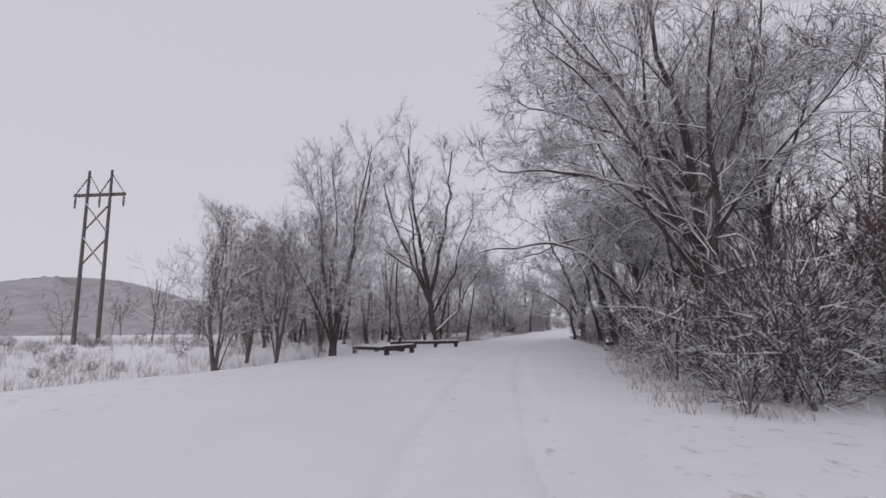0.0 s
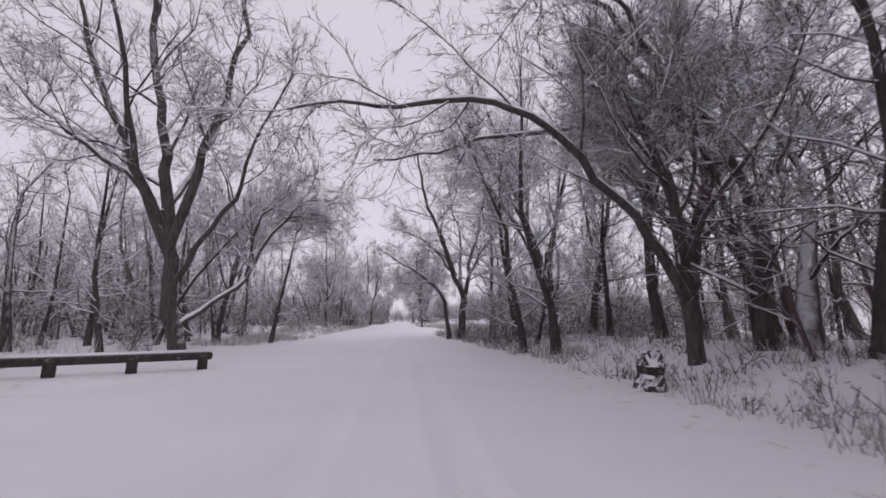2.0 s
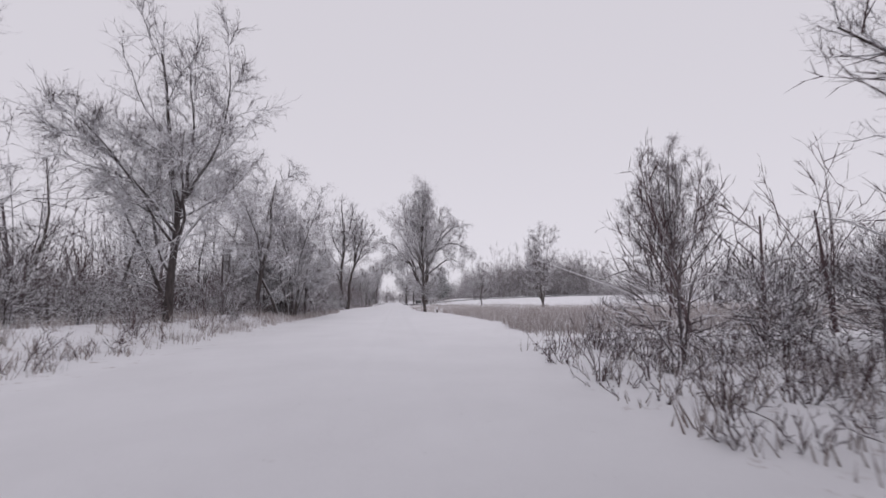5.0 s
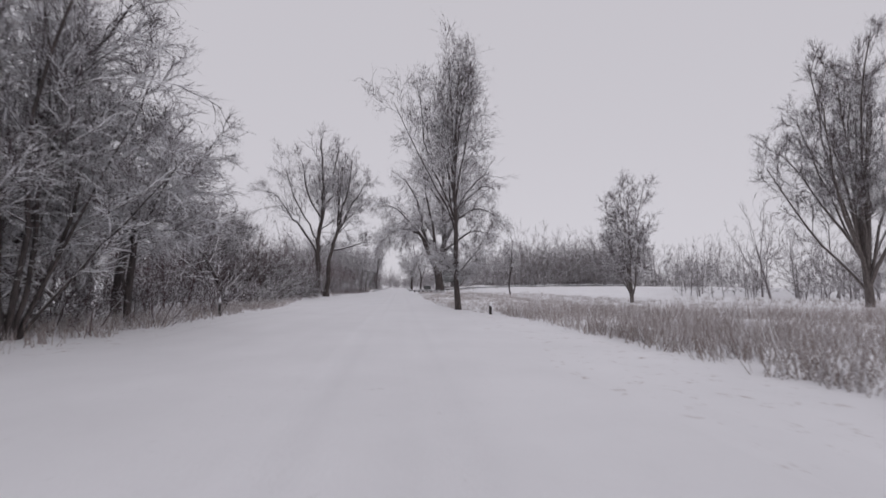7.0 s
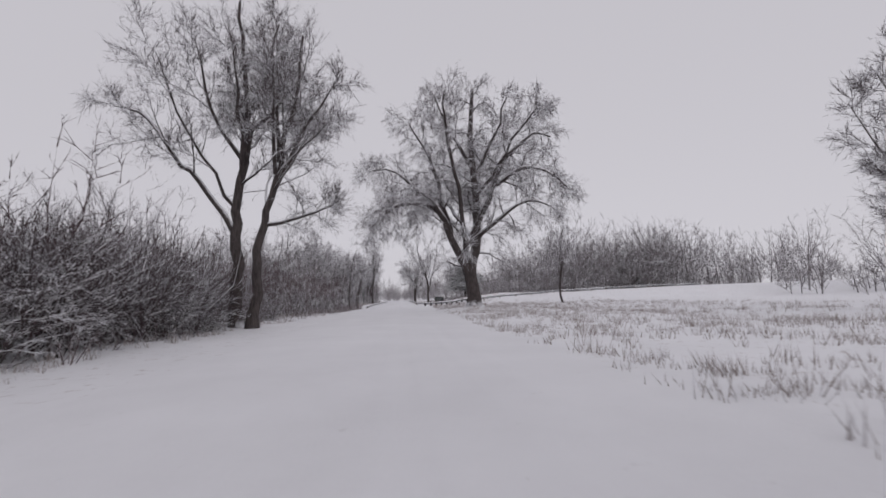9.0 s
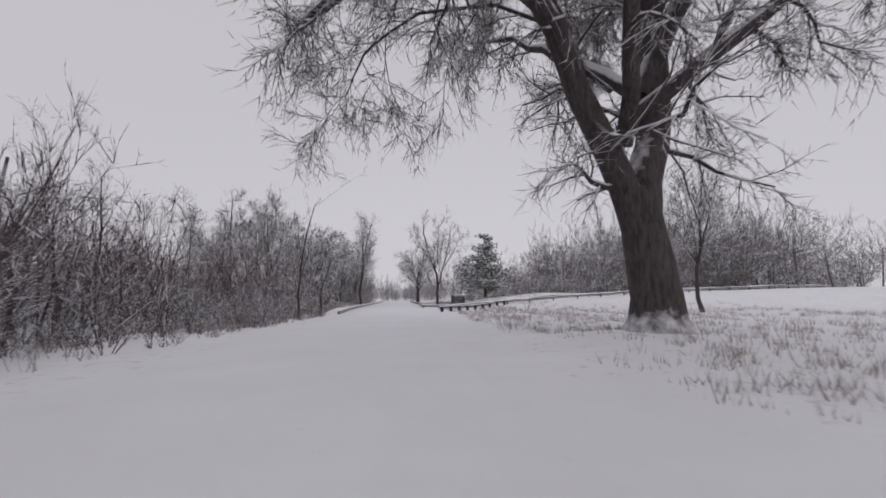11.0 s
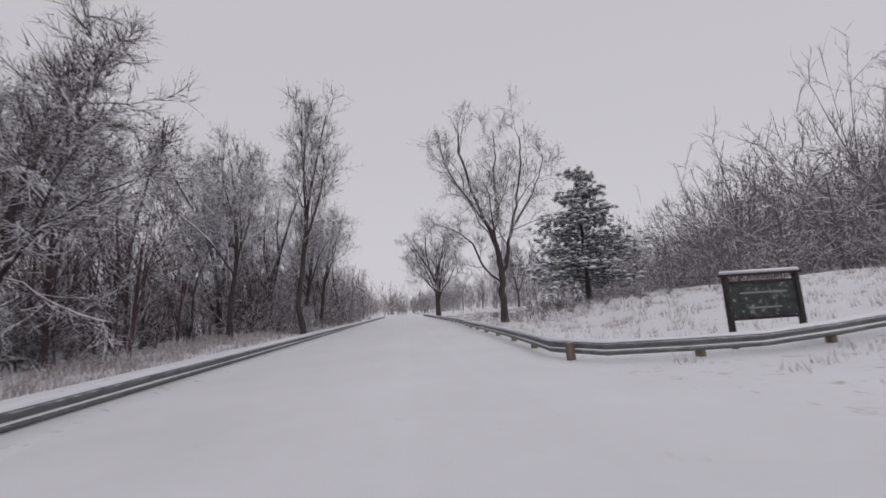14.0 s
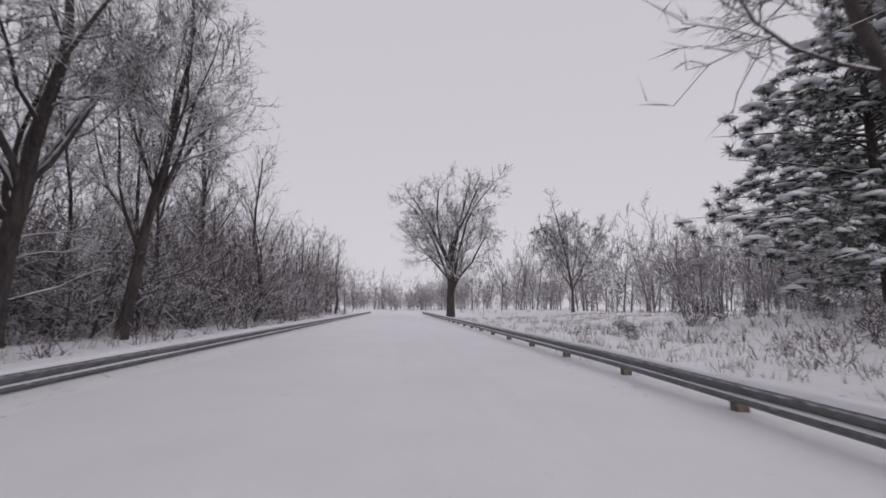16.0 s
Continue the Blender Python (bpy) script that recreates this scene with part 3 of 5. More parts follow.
tree(38, 13.0, 0.20, "spread", "bare multi-limbed tree with one limb arched across the road", (8.7, 32.0), lean=(-0.06, 0.02), twigs=1.35, thick=1.15,
     boughs=[(0.17, (-0.1, 0, 1.6), (-0.8, 0, 3.0), (-1.9, 0.1, 4.6), (-3.5, 0, 6.3), (-5.1, -0.2, 7.1), (-6.8, 0, 7.4), (-8.4, 0.2, 7.2), (-10, 0.2, 7.3), (-11.5, 0.4, 7.1))])
tree(39, 15.0, 0.32, "spread", "big dark bare tree with long level boughs over the road", (11.6, 36.0), lean=(0.04, 0.0), twigs=1.35, thick=1.15,
     boughs=[(0.15, (0.2, 0, 9.0), (-2.0, -1.0, 11.2), (-4.6, -2.0, 12.4), (-7.4, -2.6, 12.6), (-10.0, -3.0, 12.2)), (0.13, (0.2, 0, 8.0), (-2.4, -2.4, 9.8), (-5.0, -4.4, 10.6), (-7.6, -6.0, 10.4)),
             (0.16, (0.1, 0, 7.0), (-1.2, 0, 8.3), (-3.2, 0.2, 8.5), (-5.4, 0.2, 8.1), (-8.2, 0, 7.6), (-9.8, -0.3, 6.8), (-12.2, -0.4, 6.4))])
tree(40, 15.0, 0.20, "lean", "dark bare tree in the snowy wood, twin-stemmed", (10.5, 36.4), lean=(-0.05, 0.0))
tree(54, 16.0, 0.20, "wood", "straight dark bare tree on the wood's bank", (10.2, 31.4), lean=(-0.03, 0), twigs=1.3)
tree(55, 16.0, 0.24, "wood", "dark bare tree with twin trunk in snowy wood", (11.0, 31.0), lean=(0.03, 0), twigs=1.3)
tree(56, 15.0, 0.20, "wood", "dark leaning bare tree on the snowy bank", (13.4, 29.0), lean=(0.10, 0), twigs=1.3)
tree(57, 16.0, 0.30, "spread", "thick dark bare tree looming at the wood's edge", (10.2, 23.6), lean=(-0.05, 0))
tree(41, 12.5, 0.14, "wood", "bare tree at the wood's edge with low limbs", (7.6, 14.6), lean=(0.06, 0.0))
tree(42, 15.0, 0.24, "spread", "bare dark tree in the wood, crowded by others", (12.5, 21.0), lean=(-0.08, 0.0), thick=1.1)
tree(43, 12.6, 0.15, "clump", "bare multi-stemmed tree crowding the verge, snowy", (-9.3, 98.8), thick=1.2)
tree(44, 13.2, 0.15, "clump", "tall bare multi-stemmed tree beside the road, snowy", (-11.3, 99.6), thick=1.2)
tree(63, 8.0, 0.12, "lean", "small bare tree with level snow-laden limbs", (-8.9, 103.2), thick=1.3, twigs=1.2)
tree(45, 12.0, 0.16, "lean", "bare tree with snow-laden low limbs at the verge", (-9.6, 90.0), lean=(0.05, 0.0), thick=1.3)
CLUMP = tree(46, 10.0, 0.14, "vase", "small bare multi-stemmed tree at the meadow's edge, snow-dusted", (-14.3, 18.5), group="meadow trees", kinds=GREY, thick=0.9, twigs=0.7)
for x, y, s in ((-11.4, 19.6, 0.8), (-18.5, 25.6, 1.05), (-16.0, 31.0, 1.2), (-24.0, 34.0, 1.2), (-30.0, 38.0, 1.1)):
    copy_thing(CLUMP, pose(x, y, gz(x, y), 0, 0, 47 * x) @ Matrix.Diagonal((s, s, s, 1)))
tree(23, 17.6, 0.19, "poplar", "upright bare tree at the road's edge with dark lower trunk", (4.6, 115.3), lean=(-0.05, 0), kinds=(M_BARK, M_TWIG), twigs=0.6,
     boughs=[(0.05, (0, 0, 1.6), (0.5, 0.1, 2.2), (1.2, 0.2, 3.2)), (0.06, (0, 0, 2.0), (-0.7, 0.1, 2.9), (-1.5, 0.2, 3.8)), (0.07, (0, 0, 2.6), (0.9, -0.2, 3.6), (1.9, -0.3, 5.2))])
tree(24, 0, 0.60, "old", "huge old bare tree with drooping snowy twigs", (7.6, 164.6), thick=1.5,
     boughs=[(0.84, (0.4, 0, -0.3), (0.32, 0, 1.6), (0.1, 0, 3.2), (0.25, 0.1, 4.8), (0.9, 0.2, 7.0), (1.1, 0.4, 11.0), (0.8, 0.2, 16.0), (0.8, 0, 21.5), (1.1, 0, 25.5)),
             (0.56, (0.1, 0, 2.6), (-0.55, -0.1, 4.6), (-2.0, -0.3, 7.6), (-3.3, -0.5, 10.6), (-5.6, -0.6, 11.6), (-8.2, -0.8, 11.2), (-10.8, -0.8, 9.0)),
             (0.30, (-2.0, -0.3, 8.2), (-3.2, 0, 14.0), (-4.8, 0.6, 18.6), (-6.5, 1.0, 21.8)),
             (0.30, (-0.4, 0, 6.0), (-1.0, -2.0, 10.0), (-2.0, -4.4, 14.0), (-3.0, -6.6, 18.0), (-3.2, -8.4, 21.0)),
             (0.40, (0.4, 0.2, 7.8), (3.2, 0.5, 14.0), (5.4, 0.8, 18.0), (8.6, 1.0, 20.6), (10.8, 1.0, 20.2)),
             (0.26, (3.0, 0.5, 13.6), (6.8, 0.0, 16.0), (10.0, -0.6, 15.0), (11.8, -1, 13.2)),
             (0.28, (0.2, 0.2, 7.2), (3.4, -1.6, 9.6), (6.4, -2.6, 11.4), (9.0, -3.2, 10.4)),
             (0.30, (0.9, 0.3, 10.6), (1.8, 3.0, 14.6), (2.6, 5.6, 18.4), (3.0, 7.8, 21.0)),
             (0.28, (0, 0.1, 8.0), (-1.0, 3.4, 11.0), (-2.2, 6.2, 13.8), (-3.6, 8.8, 15.0)),
             (0.26, (0.8, 0.2, 16.0), (-2.0, -1.0, 20.0), (-3.6, -1.6, 24.0)), (0.26, (0.9, 0.2, 15.0), (3.4, -0.6, 19.6), (4.8, -1.6, 23.8)),
             (0.24, (1.0, 0.4, 12.0), (3.2, -2.6, 15.4), (5.0, -5.4, 18.4), (6.2, -7.6, 19.8)),
             (0.22, (-3.0, -0.4, 10.2), (-6.0, 1.0, 13.8), (-9.0, 1.6, 16.2), (-11.2, 1.8, 16.0)),
             (0.20, (-3.2, -0.5, 10.4), (-5.4, -3.0, 12.2), (-7.4, -5.4, 12.0), (-8.6, -7.0, 10.2)),
             (0.08, (0.9, 0.3, 11), (1.8, 3.4, 14.6), (2.0, 5.6, 14.2), (1.6, 6.6, 13.2)),
             (0.10, (-0.6, 0.2, 8), (-4, 2.4, 12.6), (-8.2, 4.2, 12.4), (-9.6, 5.0, 11.2), (-10.2, 5.4, 10.0))])
tree(25, 0, 0.42, "spread", "tall bare tree above roadside bushes, dark trunk", (-10.4, 145.6), thick=1.3,
     boughs=[(0.40, (0, 0, -0.3), (-0.2, 0, 3.0), (-0.3, 0, 5.7), (-0.2, 0, 8.3), (0.1, 0.1, 11.7), (0.3, 0, 14.4), (-0.1, 0, 18.0), (-0.4, 0, 21.8)),
             (0.20, (0.2, 0, 13.6), (1.4, 0.3, 17.2), (2.1, 0.4, 20.6)), (0.20, (-0.4, 0, 6.0), (-2.7, 0.2, 9.4), (-4.1, 0, 10.9), (-5.9, 0, 13.5), (-7.5, 0, 14.3)),
             (0.18, (-0.2, 0, 9.0), (1.8, 0.3, 14.1), (3.2, 0.6, 16.2)), (0.16, (0, 0, 10.8), (-1.8, -0.6, 14.0), (-2.8, -0.8, 18.4)),
             (0.16, (0, 0, 9.6), (0.4, -2.2, 13.0), (0.8, -4.0, 16.0)), (0.16, (0, 0, 10.2), (-1.0, 2.4, 13.4), (-1.2, 4.2, 17.0)), (0.12, (-0.2, 0, 7.4), (-2.0, -1.0, 10.6), (-3.8, -1.6, 14.6), (-4.6, -1.8, 17.0))])
tree(26, 0, 0.34, "spread", "tall bare tree rising from roadside bushes", (-8.9, 144.2), thick=1.3,
     boughs=[(0.32, (-0.2, 0, -0.3), (0, 0, 3.0), (0.2, 0, 5.5), (0.8, 0, 7.9), (1.4, 0, 11.2), (2.2, 0, 14.2), (2.6, 0, 18.6)),
             (0.14, (0.4, 0, 6.2), (2.1, -0.2, 6.5), (3.5, -0.3, 6.9), (4.9, -0.4, 7.6)), (0.18, (1.0, 0, 9.0), (2.8, 0.2, 12.7), (4.9, 0.4, 16.2)),
             (0.15, (1.2, 0, 10.2), (0.9, 0.4, 14.0), (1.2, 0.6, 17.8)), (0.13, (0.9, 0, 8.2), (2.4, -0.8, 10.4), (4.4, -1.4, 12.2)), (0.13, (1.0, 0, 9.2), (1.6, 2.0, 12.2), (2.2, 3.6, 15.4)), (0.13, (1.0, 0, 9.4), (1.4, -2.0, 12.4), (1.8, -3.4, 15.2))])
tree(27, 16.5, 0.26, "vase", "bare tree standing alone in the snowy field", (28.7, 135.7), thick=1.6, twigs=1.2, kinds=GREY)
tree(28, 30.0, 0.42, "fan", "large fan-shaped bare tree in the reed field", (49.9, 126.7), thick=1.5, twigs=1.4, kinds=GREY)
tree(29, 0, 0.30, "spread", "tall bare tree with forked trunk beside the guard rail", (8.4, 244.1), thick=1.2,
     boughs=[(0.34, (0, 0, -0.5), (0, 0, 2.0), (0, 0, 4.0), (-0.1, 0, 6.0), (-0.5, 0, 7.5), (-0.9, 0.1, 8.9), (-1.4, 0.2, 10.2), (-2.1, 0.3, 12.0), (-2.8, 0.3, 15.2), (-3.0, 0.4, 17.8)),
             (0.13, (1.1, 0.1, 7.6), (3.0, 0.4, 10.8), (4.6, 0.6, 13.6), (5.2, 0.8, 16)), (0.12, (-0.8, 0.1, 8.6), (-2.8, -0.2, 11.6), (-4.4, -0.4, 14.2), (-4.9, -0.5, 16.2)),
             (0.13, (-0.1, 0, 3.7), (-1.2, -0.1, 4.6), (-1.9, -0.2, 5.6), (-2.4, -0.3, 7.0), (-3.2, -0.4, 7.8), (-4.5, -0.6, 8.6), (-6.0, -0.8, 9.1)),
             (0.19, (0, 0, 4.0), (0.6, 0.1, 5.7), (1.1, 0.1, 7.8), (1.6, 0.2, 9.7), (2.4, 0.4, 12.6), (2.9, 0.6, 16.0), (3.0, 0.6, 17.6)),
             (0.14, (-0.6, 0, 8.0), (0.1, 0.1, 9.7), (0.1, 0.2, 11.7), (0.4, 0.2, 15.4), (0.3, 0, 18.0)), (0.13, (-0.2, 0, 6.2), (-0.8, -1.6, 9.0), (-1.6, -3.0, 12.0)),
             (0.14, (0.2, 0, 5.6), (0.8, 2.0, 8.4), (1.0, 3.6, 12.0), (0.9, 4.4, 15.0))])
tree(30, 20.5, 0.55, "round", "broad bare tree at the road's far end", (6.25, 292.6), thick=1.7)
tree(31, 19.5, 0.19, "slim", "tall slim bare tree behind the guard rail", (-7.6, 237.5), lean=(0.0, 0), thick=1.3, twigs=0.7)
tree(32, 0, 0.13, "shrub", "small bare tree with snow-laden branches by the verge", (-8.0, 196.0), thick=1.7,
     boughs=[(0.13, (-0.1, 0, -0.3), (-0.1, 0, 1.2), (-0.1, 0.1, 2.4), (0.3, 0.1, 3.5), (0.8, 0.1, 5.3)), (0.08, (-0.1, 0, 0.7), (-0.9, -0.1, 1.6), (-1.9, -0.2, 2.1), (-2.9, -0.3, 2.5)),
             (0.08, (-0.1, 0, 1.2), (0.5, 0.2, 2.2), (1.4, 0.4, 3.6)), (0.07, (-0.1, 0, 1.6), (-0.3, 0.3, 3.0), (-0.9, 0.5, 3.7)), (0.07, (-0.1, 0, 1.0), (0.7, -0.3, 1.7), (1.4, -0.6, 2.3)),
             (0.06, (-0.1, 0, 2.0), (-0.9, -0.2, 2.8), (-1.7, -0.3, 3.2)), (0.06, (-0.1, 0, 0.5), (-0.9, -0.6, 1.0), (-1.9, -1.0, 1.2))])
tree(37, 0, 0.09, "shrub", "slim bare tree leaning over the verge, clad in brush", (-8.4, 188.2), thick=1.2, twigs=1.5,
     boughs=[(0.10, (0, 0, -0.3), (0, 0, 3), (0.2, 0, 5.7), (0.6, 0.1, 8), (1.1, 0.1, 9.8)), (0.05, (0.1, 0, 3.6), (0.6, 0.2, 5.6), (1.0, 0.3, 7.6)), (0.05, (0, 0, 2.4), (-0.5, 0, 4), (-0.8, 0, 5.8)),
             (0.04, (0.2, 0, 5.2), (-0.3, 0.2, 6.8), (-0.4, 0.3, 8.2)), (0.04, (0, 0, 1.6), (0.5, -0.2, 2.6), (0.7, -0.3, 3.8)), (0.04, (0, 0, 1.0), (-0.4, 0.2, 2.2), (-0.6, 0.2, 3.4))])
tree(33, 15.0, 0.26, "lean", "dark bare tree leaning over the guard rail", (-15.0, 266.0), lean=(-0.2, 0.0), thick=1.2)
tree(34, 17.0, 0.30, "tall", "dark bare tree behind the guard rail bushes", (-13.5, 268.5), lean=(0.10, 0.0), thick=1.2)
tree(35, 14.5, 0.26, "round", "bare tree standing on the snowy bank in front of woods", (24.0, 296.0), thick=1.6, kinds=GREY)
tree(36, 14.0, 0.19, "spread", "bare tree in the snowy field, snow on its limbs", (27.6, 188.0), thick=1.2, lean=(-0.12, 0))

# ---- woods ----
WOODS, LADEN = [[tree(first + n, h, r, shape, label, group="roadside woods", kinds=(k[0], k[1] or fine), lean=lean, thick=1.1)
                 for n, (h, r, shape, label, k, lean) in enumerate([
                     (15.0, 0.15, "wood", "slender bare woodland tree dusted with snow", (None, None), (0.03, 0.02)),
                     (17.0, 0.19, "wood", "tall bare woodland tree with grey bark", (M_BARK_GREY, None), (-0.05, 0.02)),
                     (13.0, 0.12, "wood", "thin bare tree with reddish snowy twigs", (M_BARK, M_TWIG_RED), (0.10, -0.03)),
                     (14.0, 0.17, "wood", "dark bare woodland tree with crooked trunk", (None, None), (0.0, 0.12)),
                     (11.0, 0.13, "wood", "crooked bare understorey tree, snow on limbs", (None, None), (0.16, 0.05))])]
                for first, fine in ((100, M_TWIG), (160, M_LADEN))]
SHRUBS = [tree(140 + n, h, 0.06, "shrub", label, group="roadside bushes", kinds=k, name="shrub", category="shrub", thick=1.7)
          for n, (h, label, k) in enumerate([
              (3.6, "dense bare bush laden with snow", (None, None)),
              (2.8, "bare reddish bush with snowy twigs", RED),
              (4.8, "tall bare thicket bush under snow", (None, None))])]
USED = []


def placed(proto, m):
    """The first use of a prototype moves it; later ones are copies."""
    if proto not in USED:
        USED.append(proto)
        proto.matrix_basis = m
        return proto
    return copy_thing(proto, m)


def scatter(protos, count, x0, x1, y0, y1, seed, gap=1.2, size=(0.8, 1.2), off=1.2):
    """Sets out trees between two lines beside the road, at least off metres from the driven snow."""
    rng, spots, tries = random.Random(seed), [], 0
    while len(spots) < count and tries < count * 40:
        tries += 1
        x, y = rng.uniform(x0, x1), rng.uniform(y0, y1)
        if left_edge(y) - off < x < right_edge(y) + off or any((x - a) ** 2 + (y - b) ** 2 < gap * gap for a, b in spots):
            continue
        spots.append((x, y))
        s = rng.uniform(*size)
        placed(rng.choice(protos), pose(x, y, gz(x, y) - 0.05, rng.uniform(-4, 4), rng.uniform(-4, 4), rng.uniform(0, 360)) @ Matrix.Diagonal((s, s, s, 1)))


# wood behind the timber rails, stems by the clearing
scatter(LADEN, 34, -32, -10.5, 38, 64, 1, 2.4, (0.8, 1.15))
# wood along the first bend
scatter(LADEN, 26, 7.5, 20, 10, 66, 3, 2.2, (0.8, 1.15), 1.8)
scatter(SHRUBS, 12, 6.4, 14, 9, 22, 4, 1.4, (0.6, 1.0))
scatter(SHRUBS, 12, 7, 18, 40, 66, 14, 1.6, (0.5, 0.9), 1.6)
# thicket past the clearing
scatter(LADEN, 9, -24, -12, 70, 90, 5, 2.2, (0.6, 0.85))
scatter(SHRUBS, 9, -16, -8.6, 64, 90, 6, 1.4, (0.5, 0.9))
# wood facing the reed field
scatter(LADEN, 14, -20, -8.8, 93, 120, 7, 2.0, (0.7, 1.0), 1.5)
scatter(SHRUBS, 26, -20, -8.0, 100, 162, 8, 1.6, (0.4, 0.8))
scatter(SHRUBS, 34, -18, -9.6, 128, 144, 48, 1.0, (0.8, 1.3))
scatter(WOODS, 22, -26, -11.5, 128, 168, 9, 1.8, (0.55, 0.85), 2.4)
scatter(WOODS, 10, -34, -14, 168, 214, 10, 3, (0.8, 1.05))
scatter(SHRUBS, 22, -18, -8.2, 164, 214, 11, 1.6, (0.35, 0.75))
# wood behind the guard rail
scatter(WOODS, 13, -26, -13, 216, 238, 17, 2.2, (0.8, 1.15), 2.0)
scatter(WOODS, 28, -20, -9.6, 240, 290, 12, 1.8, (0.8, 1.2), 2.0)
scatter(WOODS, 24, -16, -9.2, 266, 312, 19, 1.8, (1.1, 1.4), 1.6)
scatter(SHRUBS, 36, -15, -8.6, 239, 290, 13, 1.3, (0.6, 1.2))
scatter(SHRUBS, 8, -20, -13.5, 214, 237, 15, 1.3, (0.6, 1.1))


# ---- thickets and grasses, past counting ----
def thicket(name, label, zones, mat, seed, limbs=3, twigs=2, stem=1.0, fan=0.5):
    """Bushes of crooked stems with side twigs; a zone: number of stems, x and y from and to, least and most height, distance from the driven snow."""
    gen = np.random.default_rng(seed)
    out = Sticks()
    for count, x0, x1, y0, y1, low, high, off in zones:
        x, y = gen.uniform(x0, x1, count // 5), gen.uniform(y0, y1, count // 5)
        clear = np.array([not left_edge(b) - off < a < right_edge(b) + off for a, b in zip(x, y)])
        x, y = np.repeat(x[clear], 5), np.repeat(y[clear], 5)
        n = len(x)
        h = np.repeat(gen.uniform(low, high, n // 5), 5) * gen.uniform(0.55, 1.0, n)
        mean = float(np.mean(h))
        lay = gen.normal(0, fan, (n, 2))
        up = np.concatenate([lay, np.ones((n, 1))], 1)
        up /= np.linalg.norm(up, axis=1)[:, None]
        p0 = np.stack([x, y, land(x, y) - 0.1], -1) + np.concatenate([lay * 0.25, np.zeros((n, 1))], 1)
        pm = p0 + up * h[:, None] * 0.5
        p1 = pm + (up + gen.normal(0, 0.4, (n, 3)) * [1, 1, 0.5]) * h[:, None] * 0.45
        r = (0.010 + 0.0055 * h) * stem
        out.rods(p0, pm, r, r * 0.6)
        out.cones(pm, p1, r * 0.6)
        q0, q1 = cast(gen, np.concatenate([pm, p0]), np.concatenate([p1, pm]), limbs, 0.7, 0.1, 0.36 * mean)
        out.cones(q0, q1, (gen.uniform(0.006, 0.012, len(q0)) + 0.003 * mean) * stem)
        r0, r1 = cast(gen, q0, q1, twigs, 0.7, 0.0, 0.20 * mean)
        out.cones(r0, r1, (gen.uniform(0.005, 0.010, len(r0)) + 0.002 * mean) * stem)
    return tagged(new(name, out.mesh(name, mat)), label, "thicket", kind="stuff")


def brush(name, label, zones, mat, seed, twigs, radius, lift=0.0, wide=0.42):
    """Rounded masses of fine twigs on a few stems; a zone: number of bushes, x and y from and to, least and most height, distance from the driven snow.
    lift: how much of the height is clear of twigs."""
    gen = np.random.default_rng(seed)
    out = Sticks()
    for count, x0, x1, y0, y1, low, high, off in zones:
        x, y = gen.uniform(x0, x1, count), gen.uniform(y0, y1, count)
        if min(abs(x0), abs(x1)) > 40:
            # far woods have ragged edges
            x, y = x + gen.normal(0, 7, count), y + gen.normal(0, 9, count)
        clear = np.array([not left_edge(b) - off < a < right_edge(b) + off for a, b in zip(x, y)])
        # the side road and its rail stay clear
        clear &= (x < 10) | (y < 200) | (y > 226)
        x, y = x[clear], y[clear]
        n = len(x)
        h = gen.uniform(low, high, n)
        foot = np.stack([x, y, land(x, y) - 0.1], -1)
        # twigs fill an uneven round crown and point away from the foot
        v = gen.normal(0, 1, (n, twigs, 3))
        v *= gen.uniform(0.25, 1.0, (n, twigs, 1)) ** 0.5 / (np.linalg.norm(v, axis=2)[:, :, None] + 1e-9)
        half = np.stack([h * wide * gen.uniform(0.75, 1.25, n), h * wide * gen.uniform(0.75, 1.25, n), h * (1 - lift) / 2], -1)
        at = foot[:, None] + v * half[:, None] + np.stack([np.zeros(n), np.zeros(n), h * (1 + lift) / 2], -1)[:, None]
        root = foot + np.stack([np.zeros(n), np.zeros(n), h * 0.25], -1)
        way = at - root[:, None]
        way /= np.linalg.norm(way, axis=2)[:, :, None] + 1e-9
        way = way + gen.normal(0, 0.36, way.shape)
        way /= np.linalg.norm(way, axis=2)[:, :, None] + 1e-9
        size = (h[:, None] * gen.uniform(0.10, 0.26, (n, twigs)))[:, :, None]
        p0, p1 = (at - way * size * 0.5).reshape(-1, 3), (at + way * size * 0.5).reshape(-1, 3)
        out.cones(p0, p1, (gen.uniform(0.6, 1.3, (n, twigs)) * radius * (h / np.mean(h))[:, None] ** 0.5).reshape(-1), 1)
        # stems, each in two crooked lengths
        for k in range(4):
            v = gen.normal(0, 0.45, (n, 3)) * [1, 1, 0]
            mid = foot + v * half * 0.8 + np.stack([np.zeros(n), np.zeros(n), h * 0.45], -1)
            tip = foot + (v + gen.normal(0, 0.3, (n, 3)) * [1, 1, 0]) * half * 1.5 + np.stack([np.zeros(n), np.zeros(n), h * gen.uniform(0.75, 1.0, n)], -1)
            r = radius * 1.3 + 0.004 * h
            out.rods(foot, mid, r, r * 0.6)
            out.cones(mid, tip, r * 0.6)
    return tagged(new(name, out.mesh(name, mat)), label, "thicket", kind="stuff")


